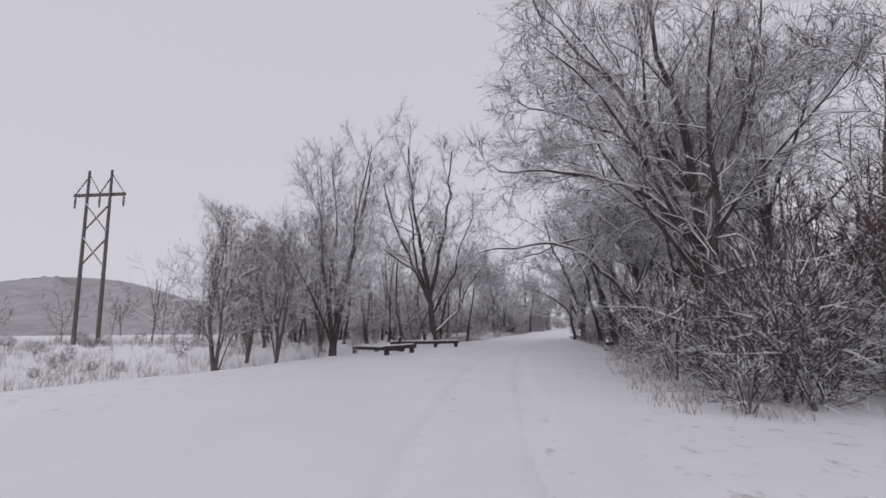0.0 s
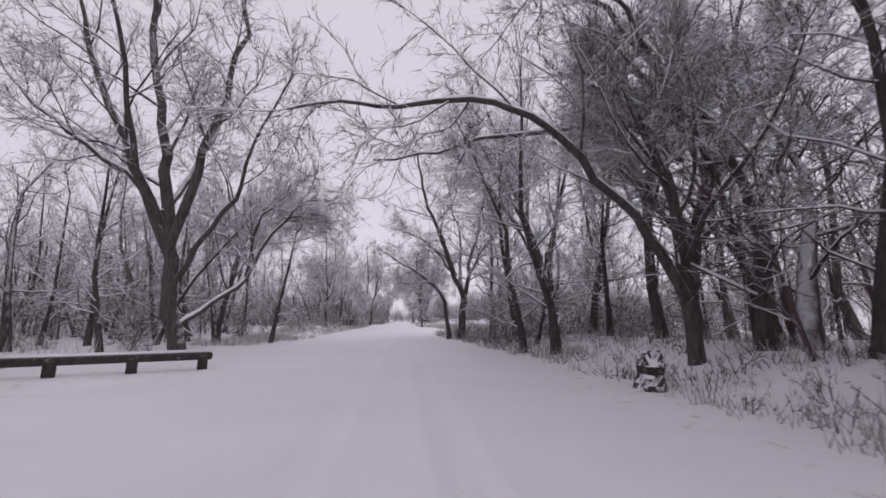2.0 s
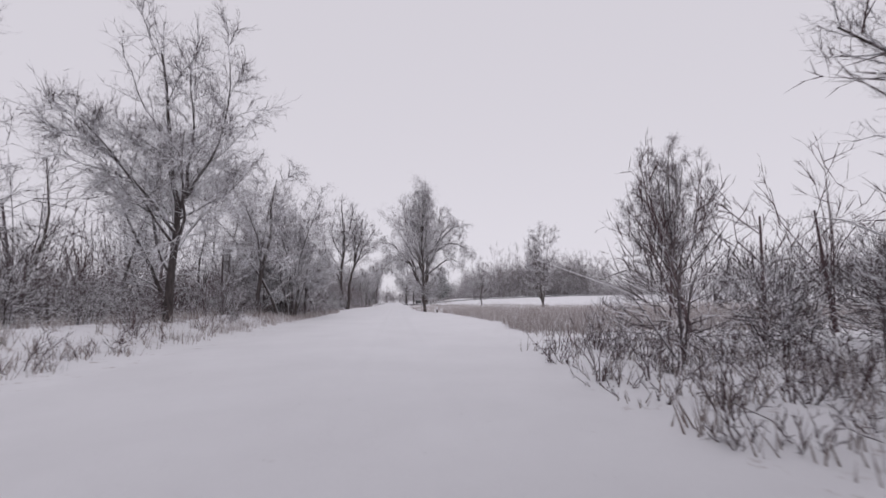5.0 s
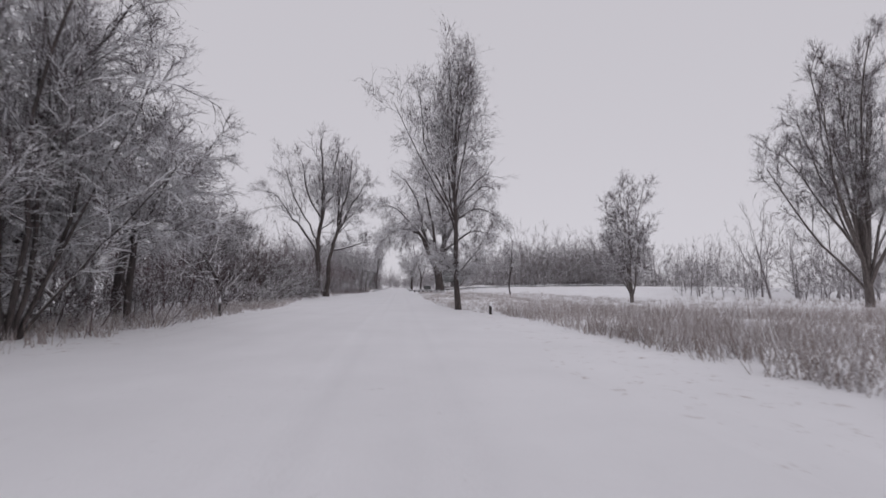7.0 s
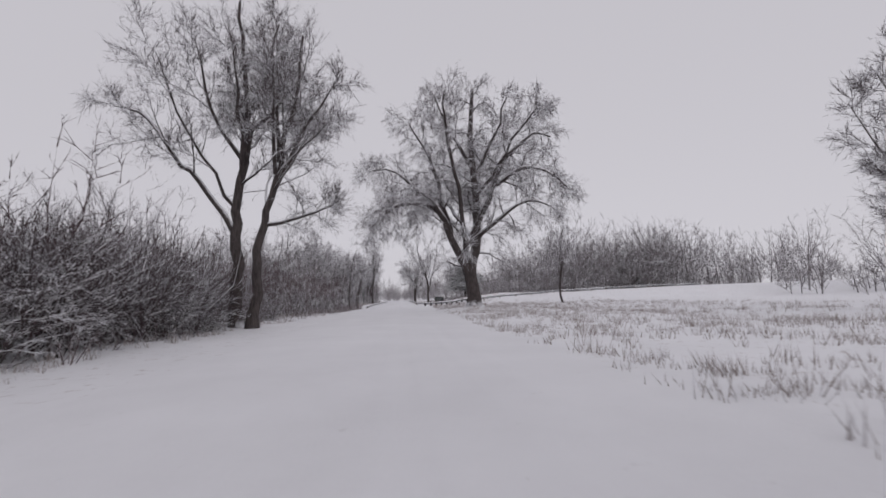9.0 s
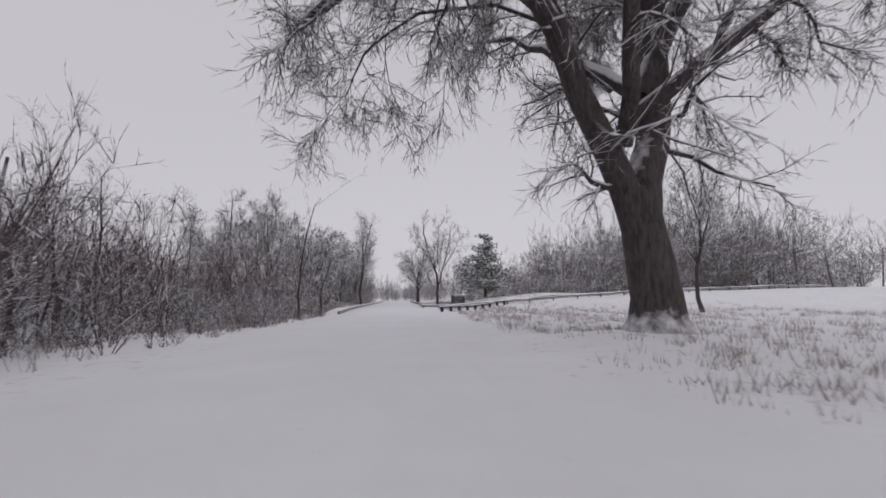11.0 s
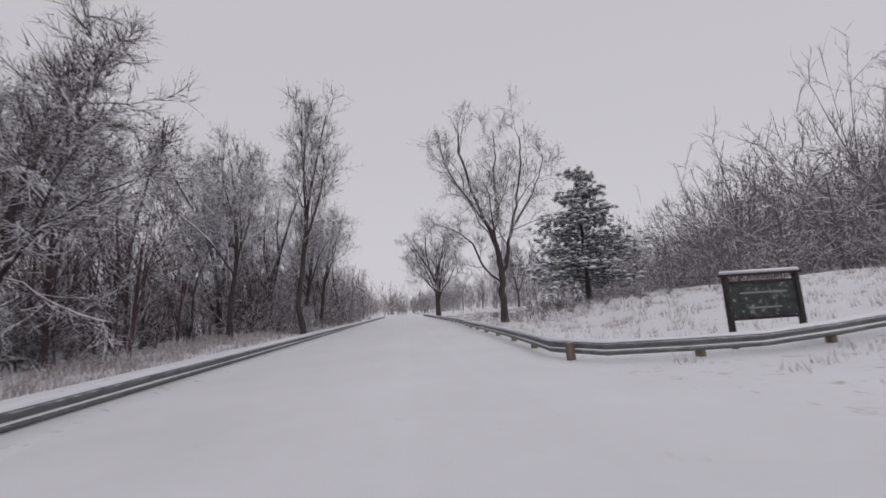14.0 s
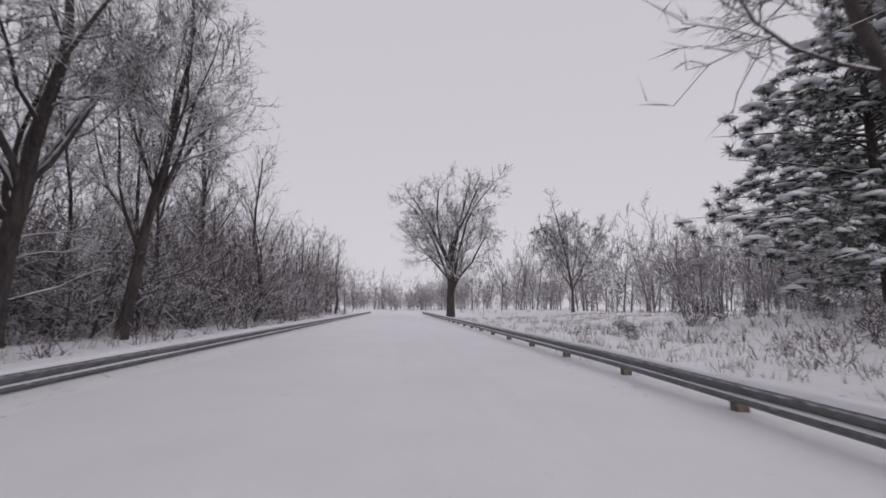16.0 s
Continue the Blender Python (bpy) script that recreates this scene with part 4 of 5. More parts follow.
def grove(name, label, zones, mat, seed, limbs, split, radius, foot=0.15, wide=0.32):
    """Bare trees past counting, each a trunk with limbs that curve up to a rounded crown, branches and twigs; zones as for brush().
    split: branches to each half of a limb, twigs to a branch, shoots to a twig; foot: where the lowest limb leaves, of the height."""
    gen = np.random.default_rng(seed)
    out = Sticks()

    def side(heads, tails, size, count, spread, lift):
        n = len(heads)
        s = gen.uniform(0.2, 1.0, (n, count, 1))
        at = heads[:, None] + (tails - heads)[:, None] * s
        d = tails - heads
        d = d / (np.linalg.norm(d, axis=1)[:, None] + 1e-9)
        d = d[:, None] + gen.normal(0, spread, (n, count, 3)) + [0, 0, lift]
        d /= np.linalg.norm(d, axis=2)[:, :, None] + 1e-9
        end = at + d * (gen.uniform(0.5, 1.0, (n, count)) * size[:, None])[:, :, None]
        return at.reshape(-1, 3), end.reshape(-1, 3), np.repeat(size, count)

    for count, x0, x1, y0, y1, low, high, off in zones:
        x, y = gen.uniform(x0, x1, count), gen.uniform(y0, y1, count)
        if min(abs(x0), abs(x1)) > 40:
            # far woods have ragged edges
            x, y = x + gen.normal(0, 7, count), y + gen.normal(0, 9, count)
        clear = np.array([not left_edge(b) - off < a < right_edge(b) + off for a, b in zip(x, y)])
        # the side road and its rails stay clear
        clear &= (x < 10) | (y < 200) | (y > 226)
        x, y = x[clear], y[clear]
        n = len(x)
        h = gen.uniform(low, high, n)
        base = np.stack([x, y, land(x, y) - 0.15], -1)
        bend = np.concatenate([gen.normal(0, 0.05, (n, 2)) * h[:, None], h[:, None] * 0.55], 1)
        out.rods(base, base + bend, 0.012 * h, 0.005 * h)
        rise = gen.uniform(foot, 0.9, (n, limbs, 1))
        start = base[:, None] + bend[:, None] * rise
        a, e = gen.uniform(0, 2 * math.pi, (n, limbs)), 1.2 * gen.uniform(0, 1.0, (n, limbs)) ** 1.25 - 0.2
        flat = np.sqrt(1 - np.clip(e, 0, 1) ** 2) * (wide * h * gen.uniform(0.65, 1.3, n))[:, None] * gen.uniform(0.75, 1.05, (n, limbs))
        goal = base[:, None] + np.stack([flat * np.cos(a), flat * np.sin(a), h[:, None] * (0.55 + 0.45 * e * gen.uniform(0.85, 1.0, (n, limbs)))], -1)
        goal[:, :, :2] += bend[:, None, :2]
        mid = start * 0.5 + goal * 0.5 + np.stack([np.cos(a) * flat * 0.12, np.sin(a) * flat * 0.12, -0.03 * h[:, None] * np.ones_like(a)], -1) + gen.normal(0, 0.02, goal.shape) * h[:, None, None]
        size = np.repeat(h, limbs)
        start, mid, goal = start.reshape(-1, 3), mid.reshape(-1, 3), goal.reshape(-1, 3)
        r = 0.0024 * size + radius * 0.6
        out.rods(start, mid, r, r * 0.65)
        out.cones(mid, goal, r * 0.65)
        p0, p1, size = side(np.concatenate([start, mid]), np.concatenate([mid, goal]), np.concatenate([size, size]) * 0.16, split[0], 0.55, 0.08)
        out.cones(p0, p1, gen.uniform(0.9, 1.4, len(p0)) * radius)
        q0, q1, size = side(p0, p1, size * 0.55, split[1], 0.42, 0.16)
        out.cones(q0, q1, gen.uniform(0.6, 1.0, len(q0)) * radius)
        if split[2]:
            r0, r1, size = side(q0, q1, size * 0.6, split[2], 0.45, 0.1)
            out.cones(r0, r1, gen.uniform(0.5, 0.8, len(r0)) * radius)
    return tagged(new(name, out.mesh(name, mat)), label, "woods", kind="stuff")


grove("back_woods", "bare trees standing deep in the woods, grey with snow", [
    (24, -55, -16, 44, 75, 11, 16, 6), (18, 19, 50, 8, 75, 12, 17, 6), (18, -40, -12, 66, 96, 9.5, 13.5, 3), (12, -50, -18, 96, 140, 11, 15, 6), (26, -60, -18, 160, 225, 13, 18, 6),
    (22, -50, -18, 220, 330, 14, 20, 6), (18, -40, -10, 292, 400, 13, 18, 3), (14, 14, 60, 300, 420, 12, 17, 4)], M_TWIG, 56, 12, (3, 4, 2), 0.02, 0.14, 0.34)
brush("undergrowth", "tangled bare undergrowth dusted with snow below the trees", [
    (85, 6, 26, 8, 24, 1.4, 4.2, 1.4), (26, 9, 26, 24, 48, 1.0, 2.6, 4.0), (60, 6, 26, 48, 72, 1.4, 3.8, 1.4), (50, -36, -12, 42, 64, 1.0, 3.0, 2.5), (60, -70, -14, 2, 42, 0.8, 1.8, 2.0),
    (70, -30, -9, 62, 94, 1.2, 3.4, 1.2), (40, -26, -9, 94, 118, 1.4, 4.2, 1.4), (36, -20, -10.0, 116, 128, 0.9, 2.2, 1.4), (150, -19, -10.4, 128, 146, 2.6, 6.0, 1.8), (45, -26, -9, 144, 165, 1.6, 4.4, 1.2),
    (130, -30, -9.5, 165, 213, 1.0, 3.6, 1.8), (50, -24, -14, 213, 237, 1.4, 4.4, 1.6), (140, -20, -9.3, 238, 300, 1.8, 5.4, 1.6), (55, 10, 34, 241, 268, 0.6, 1.8, 4.0)], M_TWIG, 51, 260, 0.014)
grove("sapling_thicket", "crowded bare saplings standing deep in the snowy woods", [
    (90, 11, 40, 6, 80, 5, 11, 4.0), (36, 8, 22, 12, 30, 4, 9, 3.0), (80, -24, -9.5, 262, 330, 6, 13, 2.5), (40, -50, -15, 42, 66, 4, 9, 6.0), (40, -40, -13, 66, 96, 3, 7, 5.0), (60, -40, -13, 92, 126, 4, 8, 4.0), (150, -30, -12, 126, 168, 4, 8.5, 3.5),
    (190, -45, -13, 168, 218, 5, 9.5, 6.0), (230, -40, -12, 216, 330, 5, 11, 4.0)], M_TWIG_RED, 54, 9, (3, 3, 1), 0.02, 0.1, 0.36)
thicket("brushwood", "reddish-brown brushwood with snow caught in it", [
    (600, 5.5, 24, 8, 72, 0.6, 1.8, 0.9), (1500, 3.4, 12, 44, 72, 0.4, 1.3, 0.25), (900, 5, 12, 26, 46, 0.3, 0.9, 0.3), (500, -20, -7.2, 64, 94, 0.6, 1.8, 0.3), (600, -18, -7.6, 100, 165, 0.8, 2.6, 0.3),
    (1100, -18, -6.6, 165, 215, 0.6, 1.7, 0.5), (1500, -13, -6.6, 166, 200, 0.4, 1.1, 0.2), (160, 8, 15, 190, 203, 0.4, 1.0, 1.0), (150, -22, -11.5, 216, 238, 0.5, 1.5, 0.9), (900, -20, -8.0, 238, 320, 0.6, 2.2, 0.7), (300, 9, 40, 236, 330, 0.5, 1.4, 4.0), (700, 9, 26, 240, 264, 0.4, 1.2, 3.0)], M_TWIG_RED, 52, 3, 1)


def tufts(name, label, zones, seed):
    """Tufts of dead blades; a zone: number of tufts, x and y from and to, least and most height, distance from the driven snow."""
    gen = np.random.default_rng(seed)
    out = Sticks()
    for count, x0, x1, y0, y1, low, high, off in zones:
        x, y = gen.uniform(x0, x1, count), gen.uniform(y0, y1, count)
        patchy = np.sin(0.5 * x + 0.3 * y) * np.sin(0.23 * y - 0.4 * x) + gen.uniform(-0.5, 1.1, count) > 0
        clear = np.array([not left_edge(b) - off < a < right_edge(b) + off for a, b in zip(x, y)]) & patchy
        x, y = x[clear], y[clear]
        n, m = len(x), 9
        bx, by = x[:, None] + gen.normal(0, 0.16, (n, m)), y[:, None] + gen.normal(0, 0.16, (n, m))
        h = gen.uniform(low, high, (n, 1)) * gen.uniform(0.5, 1.0, (n, m))
        p0 = np.stack([bx, by, land(bx, by) - 0.03], -1).reshape(-1, 3)
        p1 = p0 + np.stack([gen.normal(0, 0.3, (n, m)) * h, gen.normal(0, 0.3, (n, m)) * h, h], -1).reshape(-1, 3)
        out.cones(p0, p1, gen.uniform(0.008, 0.016, n * m))
    return tagged(new(name, out.mesh(name, M_GRASS)), label, "grass", kind="stuff")


tufts("reeds", "tall tan reeds and dead grass standing in the snow", [
    (4600, 6.6, 46, 74, 114, 0.6, 1.35, 0.3), (1300, 6.6, 14, 76, 112, 0.5, 1.3, 0.2), (900, 46, 90, 80, 160, 0.6, 1.3, 1), (1500, -70, -11, 4, 44, 0.8, 1.7, 0.6)], 61)
tufts("dead_grass", "thin tufts of dead grass along the snowy verge", [
    (2600, 3.5, 40, 112, 200, 0.2, 0.6, 0.3), (2600, 3.5, 20, 112, 198, 0.15, 0.5, 0.2), (500, 4, 20, 196, 216, 0.15, 0.4, 0.8), (3000, 4.2, 36, 219, 290, 0.2, 0.6, 0.6),
    (2600, -12, -6.6, 46, 120, 0.25, 0.8, 0.1), (900, -13, -6.6, 120, 215, 0.2, 0.7, 0.1), (1800, -14, -7.6, 205, 250, 0.2, 0.7, 0.5), (500, -13, -7.6, 250, 300, 0.2, 0.6, 0.6),
    (2200, 3.4, 14, 8, 72, 0.2, 0.7, 0.1)], 62)


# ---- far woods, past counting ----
# both far groves take the paler twigs, whose colour holds the haze
grove("far_woods", "distant line of bare snowy trees across the field, haze painted into their grey", [
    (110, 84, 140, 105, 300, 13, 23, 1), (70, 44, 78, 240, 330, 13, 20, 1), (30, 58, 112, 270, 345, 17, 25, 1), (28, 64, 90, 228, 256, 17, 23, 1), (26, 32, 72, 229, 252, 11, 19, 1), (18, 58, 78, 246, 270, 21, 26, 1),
    (34, 14, 60, 320, 440, 13, 19, 1), (16, -40, -12, 330, 430, 12, 17, 1), (50, -24, 26, 400, 460, 10, 17, -60), (24, -110, -50, 55, 115, 8, 13, 1)], M_FAR_HAZE, 55, 12, (3, 5, 1), 0.034, 0.14, 0.4)
grove("far_thicket", "mass of distant bare thicket, greyed by painted haze", [
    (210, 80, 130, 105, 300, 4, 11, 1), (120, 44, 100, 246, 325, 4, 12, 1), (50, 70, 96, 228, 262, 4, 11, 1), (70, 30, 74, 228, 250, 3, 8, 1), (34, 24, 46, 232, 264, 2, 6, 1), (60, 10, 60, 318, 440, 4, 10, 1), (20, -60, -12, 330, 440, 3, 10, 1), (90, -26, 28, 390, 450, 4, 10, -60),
    (60, -80, -26, 60, 110, 2, 6, 1)], M_FAR_HAZE, 53, 10, (3, 4, 1), 0.03, 0.03, 0.55)


# ---- hill far behind the low meadow ----
def hill():
    n, m, verts, faces = 48, 14, [], []
    for j in range(m):
        r = j / (m - 1)
        for i in range(n):
            a = i * 6.283185 / n
            z = 47 * (1 - r * r) ** 2 * (1 + 0.1 * math.sin(5 * a + 7 * r)) - 6 * r
            verts.append((math.cos(a) * 330 * r - 440, math.sin(a) * 170 * r + 265, z + 1.2 * math.sin(23 * a) * math.sin(31 * r)))
    for j in range(m - 1):
        for i in range(n):
            faces.append((j * n + i, j * n + (i + 1) % n, (j + 1) * n + (i + 1) % n, (j + 1) * n + i))
    # woods lightened to pale grey, so the hill's colour carries the haze
    mat, nodes, links, node = material("hazed_hillside", (0.2, 0.19, 0.2), 1.0)
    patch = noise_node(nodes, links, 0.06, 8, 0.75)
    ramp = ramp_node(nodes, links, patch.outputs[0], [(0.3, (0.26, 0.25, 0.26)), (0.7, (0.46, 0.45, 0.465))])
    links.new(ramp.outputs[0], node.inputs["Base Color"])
    return raw_mesh("backdrop", verts, faces, mat, True)


tagged(new("backdrop", hill()), "low wooded hill, snowfall haze painted into its pale grey", "hill", kind="structure")


# ---- steel guard rails ----
def guard_rail(points, label, inner, spacing=3.4, top=0.52, stout=1.0):
    """A W-beam on short timber posts. inner: +1 if the road lies on the right of the way along the points, else -1."""
    path = [Vector((x, y, 0)) for x, y in points]
    # evenly spaced stations along the way
    legs = [(b - a).length for a, b in zip(path, path[1:])]
    total = sum(legs)

    def at(s):
        for a, b, l in zip(path, path[1:], legs):
            if s <= l:
                return a.lerp(b, s / l), (b - a).normalized()
            s -= l
        return path[-1], (path[-1] - path[-2]).normalized()

    root = new("guard_rail")
    tagged(root, label, "guard rail", "guard rails along the road")
    base = path[0]
    root.matrix_basis = pose(base.x, base.y, gz(base.x, base.y))
    fold = [(0.0, 0.0), (0.035, 0.02), (0.08, 0.055), (0.08, 0.085), (0.02, 0.135), (0.02, 0.175), (0.08, 0.225), (0.08, 0.255), (0.035, 0.29), (0.0, 0.31)]
    ring = [(d, top - 0.31 + z) for d, z in fold] + [(d - 0.012, top - 0.31 + z) for d, z in reversed(fold)]
    n = max(2, int(total / 1.9))
    verts, faces, cap, cap_faces = [], [], [], []
    for i in range(n + 1):
        p, t = at(total * i / n)
        side = Vector((t.y, -t.x, 0)) * inner
        p = p - base + Vector((0, 0, gz(p.x, p.y) - gz(base.x, base.y)))
        verts += [p + side * d + Vector((0, 0, z)) for d, z in ring]
        lump = 0.75 + 0.35 * math.sin(i * 1.7) * math.sin(i * 0.6)
        for bottom, tall, wide in ((top - 0.002, 0.11, 0.085), (top - 0.20, 0.045, 0.06)):
            for d, z in ((-0.02, 0), (-0.01, tall * 0.7), (wide * 0.4, tall), (wide * 0.9, tall * 0.6), (wide, 0)):
                cap.append(p + side * (d + (0.015 if tall < 0.04 else 0)) + Vector((0, 0, bottom + z * lump)))
    k = len(ring)
    for i in range(n):
        for j in range(k):
            faces.append((i * k + j, i * k + (j + 1) % k, (i + 1) * k + (j + 1) % k, (i + 1) * k + j))
        for row in (0, 5):
            for j in range(4):
                a = i * 10 + row + j
                cap_faces.append((a, a + 1, a + 11, a + 10))
    part("rail", raw_mesh("rail", verts, faces, M_STEEL, True), root, "galvanised steel W-beam")
    part("snow_cap", raw_mesh("snow_cap", cap, cap_faces, M_CAP, True), root, "fresh snow along the beam")
    bm = bmesh.new()
    box(bm, (0.15 * stout, 0.2 * stout, top + 0.35), (0, 0, (top - 0.35) / 2 - 0.02), None, 0.012)
    block = bm_mesh("post", bm, M_POST if stout == 1 else M_TIMBER)
    for i in range(int(total / spacing) + 1):
        p, t = at(0.3 + spacing * i)
        side = Vector((t.y, -t.x, 0)) * inner
        spot = p - side * (0.015 + 0.1 * stout)
        ob = part("post", block, root)
        ob.matrix_basis = Matrix.Translation(spot - base + Vector((0, 0, gz(p.x, p.y) - gz(base.x, base.y)))) @ Matrix.Rotation(math.atan2(t.y, t.x), 4, "Z")
    return root


guard_rail([(-6.0, 194.6), (-6.25, 206), (-6.3, 216), (-6.3, 330)], "steel guard rail topped with snow along the wood", 1, 3.4, 0.33)
guard_rail([(4.7, 330), (4.7, 248), (4.15, 238), (3.9, 225), (3.6, 219.6), (3.45, 218.0), (3.8, 217.0), (5.0, 216.5), (10.2, 216.4), (19.6, 217.2)],
           "curved steel guard rail topped with snow at the junction", 1, 3.4, 0.46)
guard_rail([(20.6, 217.3), (40, 219), (80, 223)], "steel guard rail along the snowy side road", 1, 3.4, 0.55)
guard_rail([(4.2, 197.4), (6.7, 200.6), (9.0, 203.4), (12.0, 206.9), (14.4, 209.3)], "short guard rail on stout timber posts in snow", -1, 1.9, 0.58, 1.4)
guard_rail([(14.6, 209.45), (16.4, 210.4), (22, 211.2), (34, 212.2), (70, 215.5)], "snow-topped steel guard rail rising beside the side road", -1, 3.8, 0.56)


# ---- notice board behind the junction ----
def notice_board():
    root = new("notice_board")
    tagged(root, "dark green notice board in a timber frame with snow on top", "sign")
    root.matrix_basis = pose(9.06, 217.35, gz(9.06, 217.35), 0, 0, -3)
    for x in (-0.98, 0.98):
        bm = bmesh.new()
        box(bm, (0.13, 0.13, 2.1), (x, 0, 0.83), None, 0.012)
        part("post", bm_mesh("post", bm, M_TIMBER), root)
    bm = bmesh.new()
    box(bm, (1.83, 0.05, 0.88), (0, 0, 1.22), None, 0.006)
    mat, nodes, links, node = material("board_paint", (0.015, 0.02, 0.019), 0.55)
    stain = noise_node(nodes, links, 4.0, 6, 0.7)
    ramp = ramp_node(nodes, links, stain.outputs[0], [(0.4, (0.012, 0.017, 0.016)), (0.56, (0.04, 0.046, 0.044)), (0.68, (0.55, 0.55, 0.57))])
    links.new(ramp.outputs[0], node.inputs["Base Color"])
    panel = part("panel", bm_mesh("panel", bm, mat), root, "dark green painted panel")
    pale = material("faded_lettering", (0.22, 0.23, 0.22), 0.7)[0]
    for z, w in ((1.42, 1.3), (1.02, 0.9)):
        bm = bmesh.new()
        box(bm, (w, 0.006, 0.05), (0, -0.029, z))
        part("bar", bm_mesh("bar", bm, pale), panel)
    for z in (0.76, 1.70):
        bm = bmesh.new()
        box(bm, (1.95, 0.09, 0.09), (0, 0, z), None, 0.01)
        part("frame_rail", bm_mesh("frame_rail", bm, M_TIMBER), root)
    bm = bmesh.new()
    box(bm, (2.2, 0.24, 0.06), (0, 0, 1.91), None, 0.012)
    part("roof_board", bm_mesh("roof_board", bm, M_TIMBER), root)
    bm = bmesh.new()
    box(bm, (2.16, 0.22, 0.10), (0, 0, 1.985), None, 0.04)
    part("snow_cap", bm_mesh("snow_cap", bm, M_CAP, True), root, "fresh snow")


notice_board()


# ---- traffic sign behind the guard rail, seen from its back ----
def road_sign(x, y):
    root = new("road_sign")
    tagged(root, "grey metal back of a traffic sign on a steel post", "sign")
    root.matrix_basis = pose(x, y, gz(x, y), 0, 0, -6)
    mat, nodes, links, node = material("dull_aluminium", (0.24, 0.26, 0.25), 0.6, 0.3)
    stain = noise_node(nodes, links, 5.0, 6, 0.7)
    ramp = ramp_node(nodes, links, stain.outputs[0], [(0.35, (0.19, 0.205, 0.20)), (0.7, (0.29, 0.305, 0.30))])
    links.new(ramp.outputs[0], node.inputs["Base Color"])
    bm = bmesh.new()
    box(bm, (0.62, 0.012, 0.9), (0, 0.03, 2.2), None, 0.004)
    part("panel", bm_mesh("panel", bm, mat), root, "bare grey sheet metal")
    bm = bmesh.new()
    box(bm, (0.06, 0.04, 2.9), (0, 0, 1.2), None, 0.006)
    part("post", bm_mesh("post", bm, M_STEEL), root)
    for z in (1.9, 2.5):
        bm = bmesh.new()
        box(bm, (0.09, 0.02, 0.03), (0, -0.025, z), None, 0.004)
        part("bracket", bm_mesh("bracket", bm, M_STEEL), root)
    bm = bmesh.new()
    box(bm, (0.5, 0.06, 0.05), (-0.03, 0.03, 2.665), None, 0.022)
    part("snow_cap", bm_mesh("snow_cap", bm, M_CAP, True), root, "fresh snow")


road_sign(-7.1, 199.4)


# ---- timber rails by the clearing ----
def timber_rail(a, b, label, top=0.52, posts=3, tall=0.0):
    va, vb = Vector((*a, 0)), Vector((*b, 0))
    length, way = (vb - va).length, (vb - va).normalized()
    root = new("timber_rail")
    tagged(root, label, "barrier", "timber rails by the clearing")
    root.matrix_basis = Matrix.Translation(va + Vector((0, 0, gz(*a)))) @ Matrix.Rotation(math.atan2(way.y, way.x), 4, "Z")
    bm = bmesh.new()
    box(bm, (length, 0.2, 0.22), (length / 2, 0, top - 0.11), None, 0.03)
    part("beam", bm_mesh("beam", bm, M_TIMBER), root, "dark weathered timber beam")
    bm = bmesh.new()
    box(bm, (length * 0.99, 0.2, 0.09), (length / 2, 0.0, top + 0.035), None, 0.035)
    part("snow_cap", bm_mesh("snow_cap", bm, M_CAP, True), root, "fresh snow")
    bm = bmesh.new()
    box(bm, (0.26, 0.24, 0.75), (0, -0.05, 0.0), None, 0.025)
    block = bm_mesh("post", bm, M_TIMBER)
    for i in range(posts):
        ob = part("post", block, root)
        ob.matrix_basis = pose(0.25 + (length - 0.5) * i / (posts - 1), 0.02, top - 0.47)
    if tall:
        bm = bmesh.new()
        box(bm, (0.2, 0.2, 1.1), (length * tall, -0.2, 0.3), None, 0.025)
        part("end_post", bm_mesh("end_post", bm, M_TIMBER), root, "taller squared post bolted to the beam")
        bm = bmesh.new()
        box(bm, (0.2, 0.2, 0.1), (length * tall, -0.2, 0.89), None, 0.04)
        part("snow_cap", bm_mesh("snow_cap", bm, M_CAP, True), root, "fresh snow")


timber_rail((-6.75, 23.2), (-6.15, 26.5), "short dark timber barrier with snow on top", posts=2)
timber_rail((-12.3, 29.7), (-7.2, 27.5), "long dark timber barrier capped with snow")
timber_rail((-10.2, 32.0), (-5.2, 34.7), "dark timber barrier capped with snow at the road", posts=4, tall=0.13)


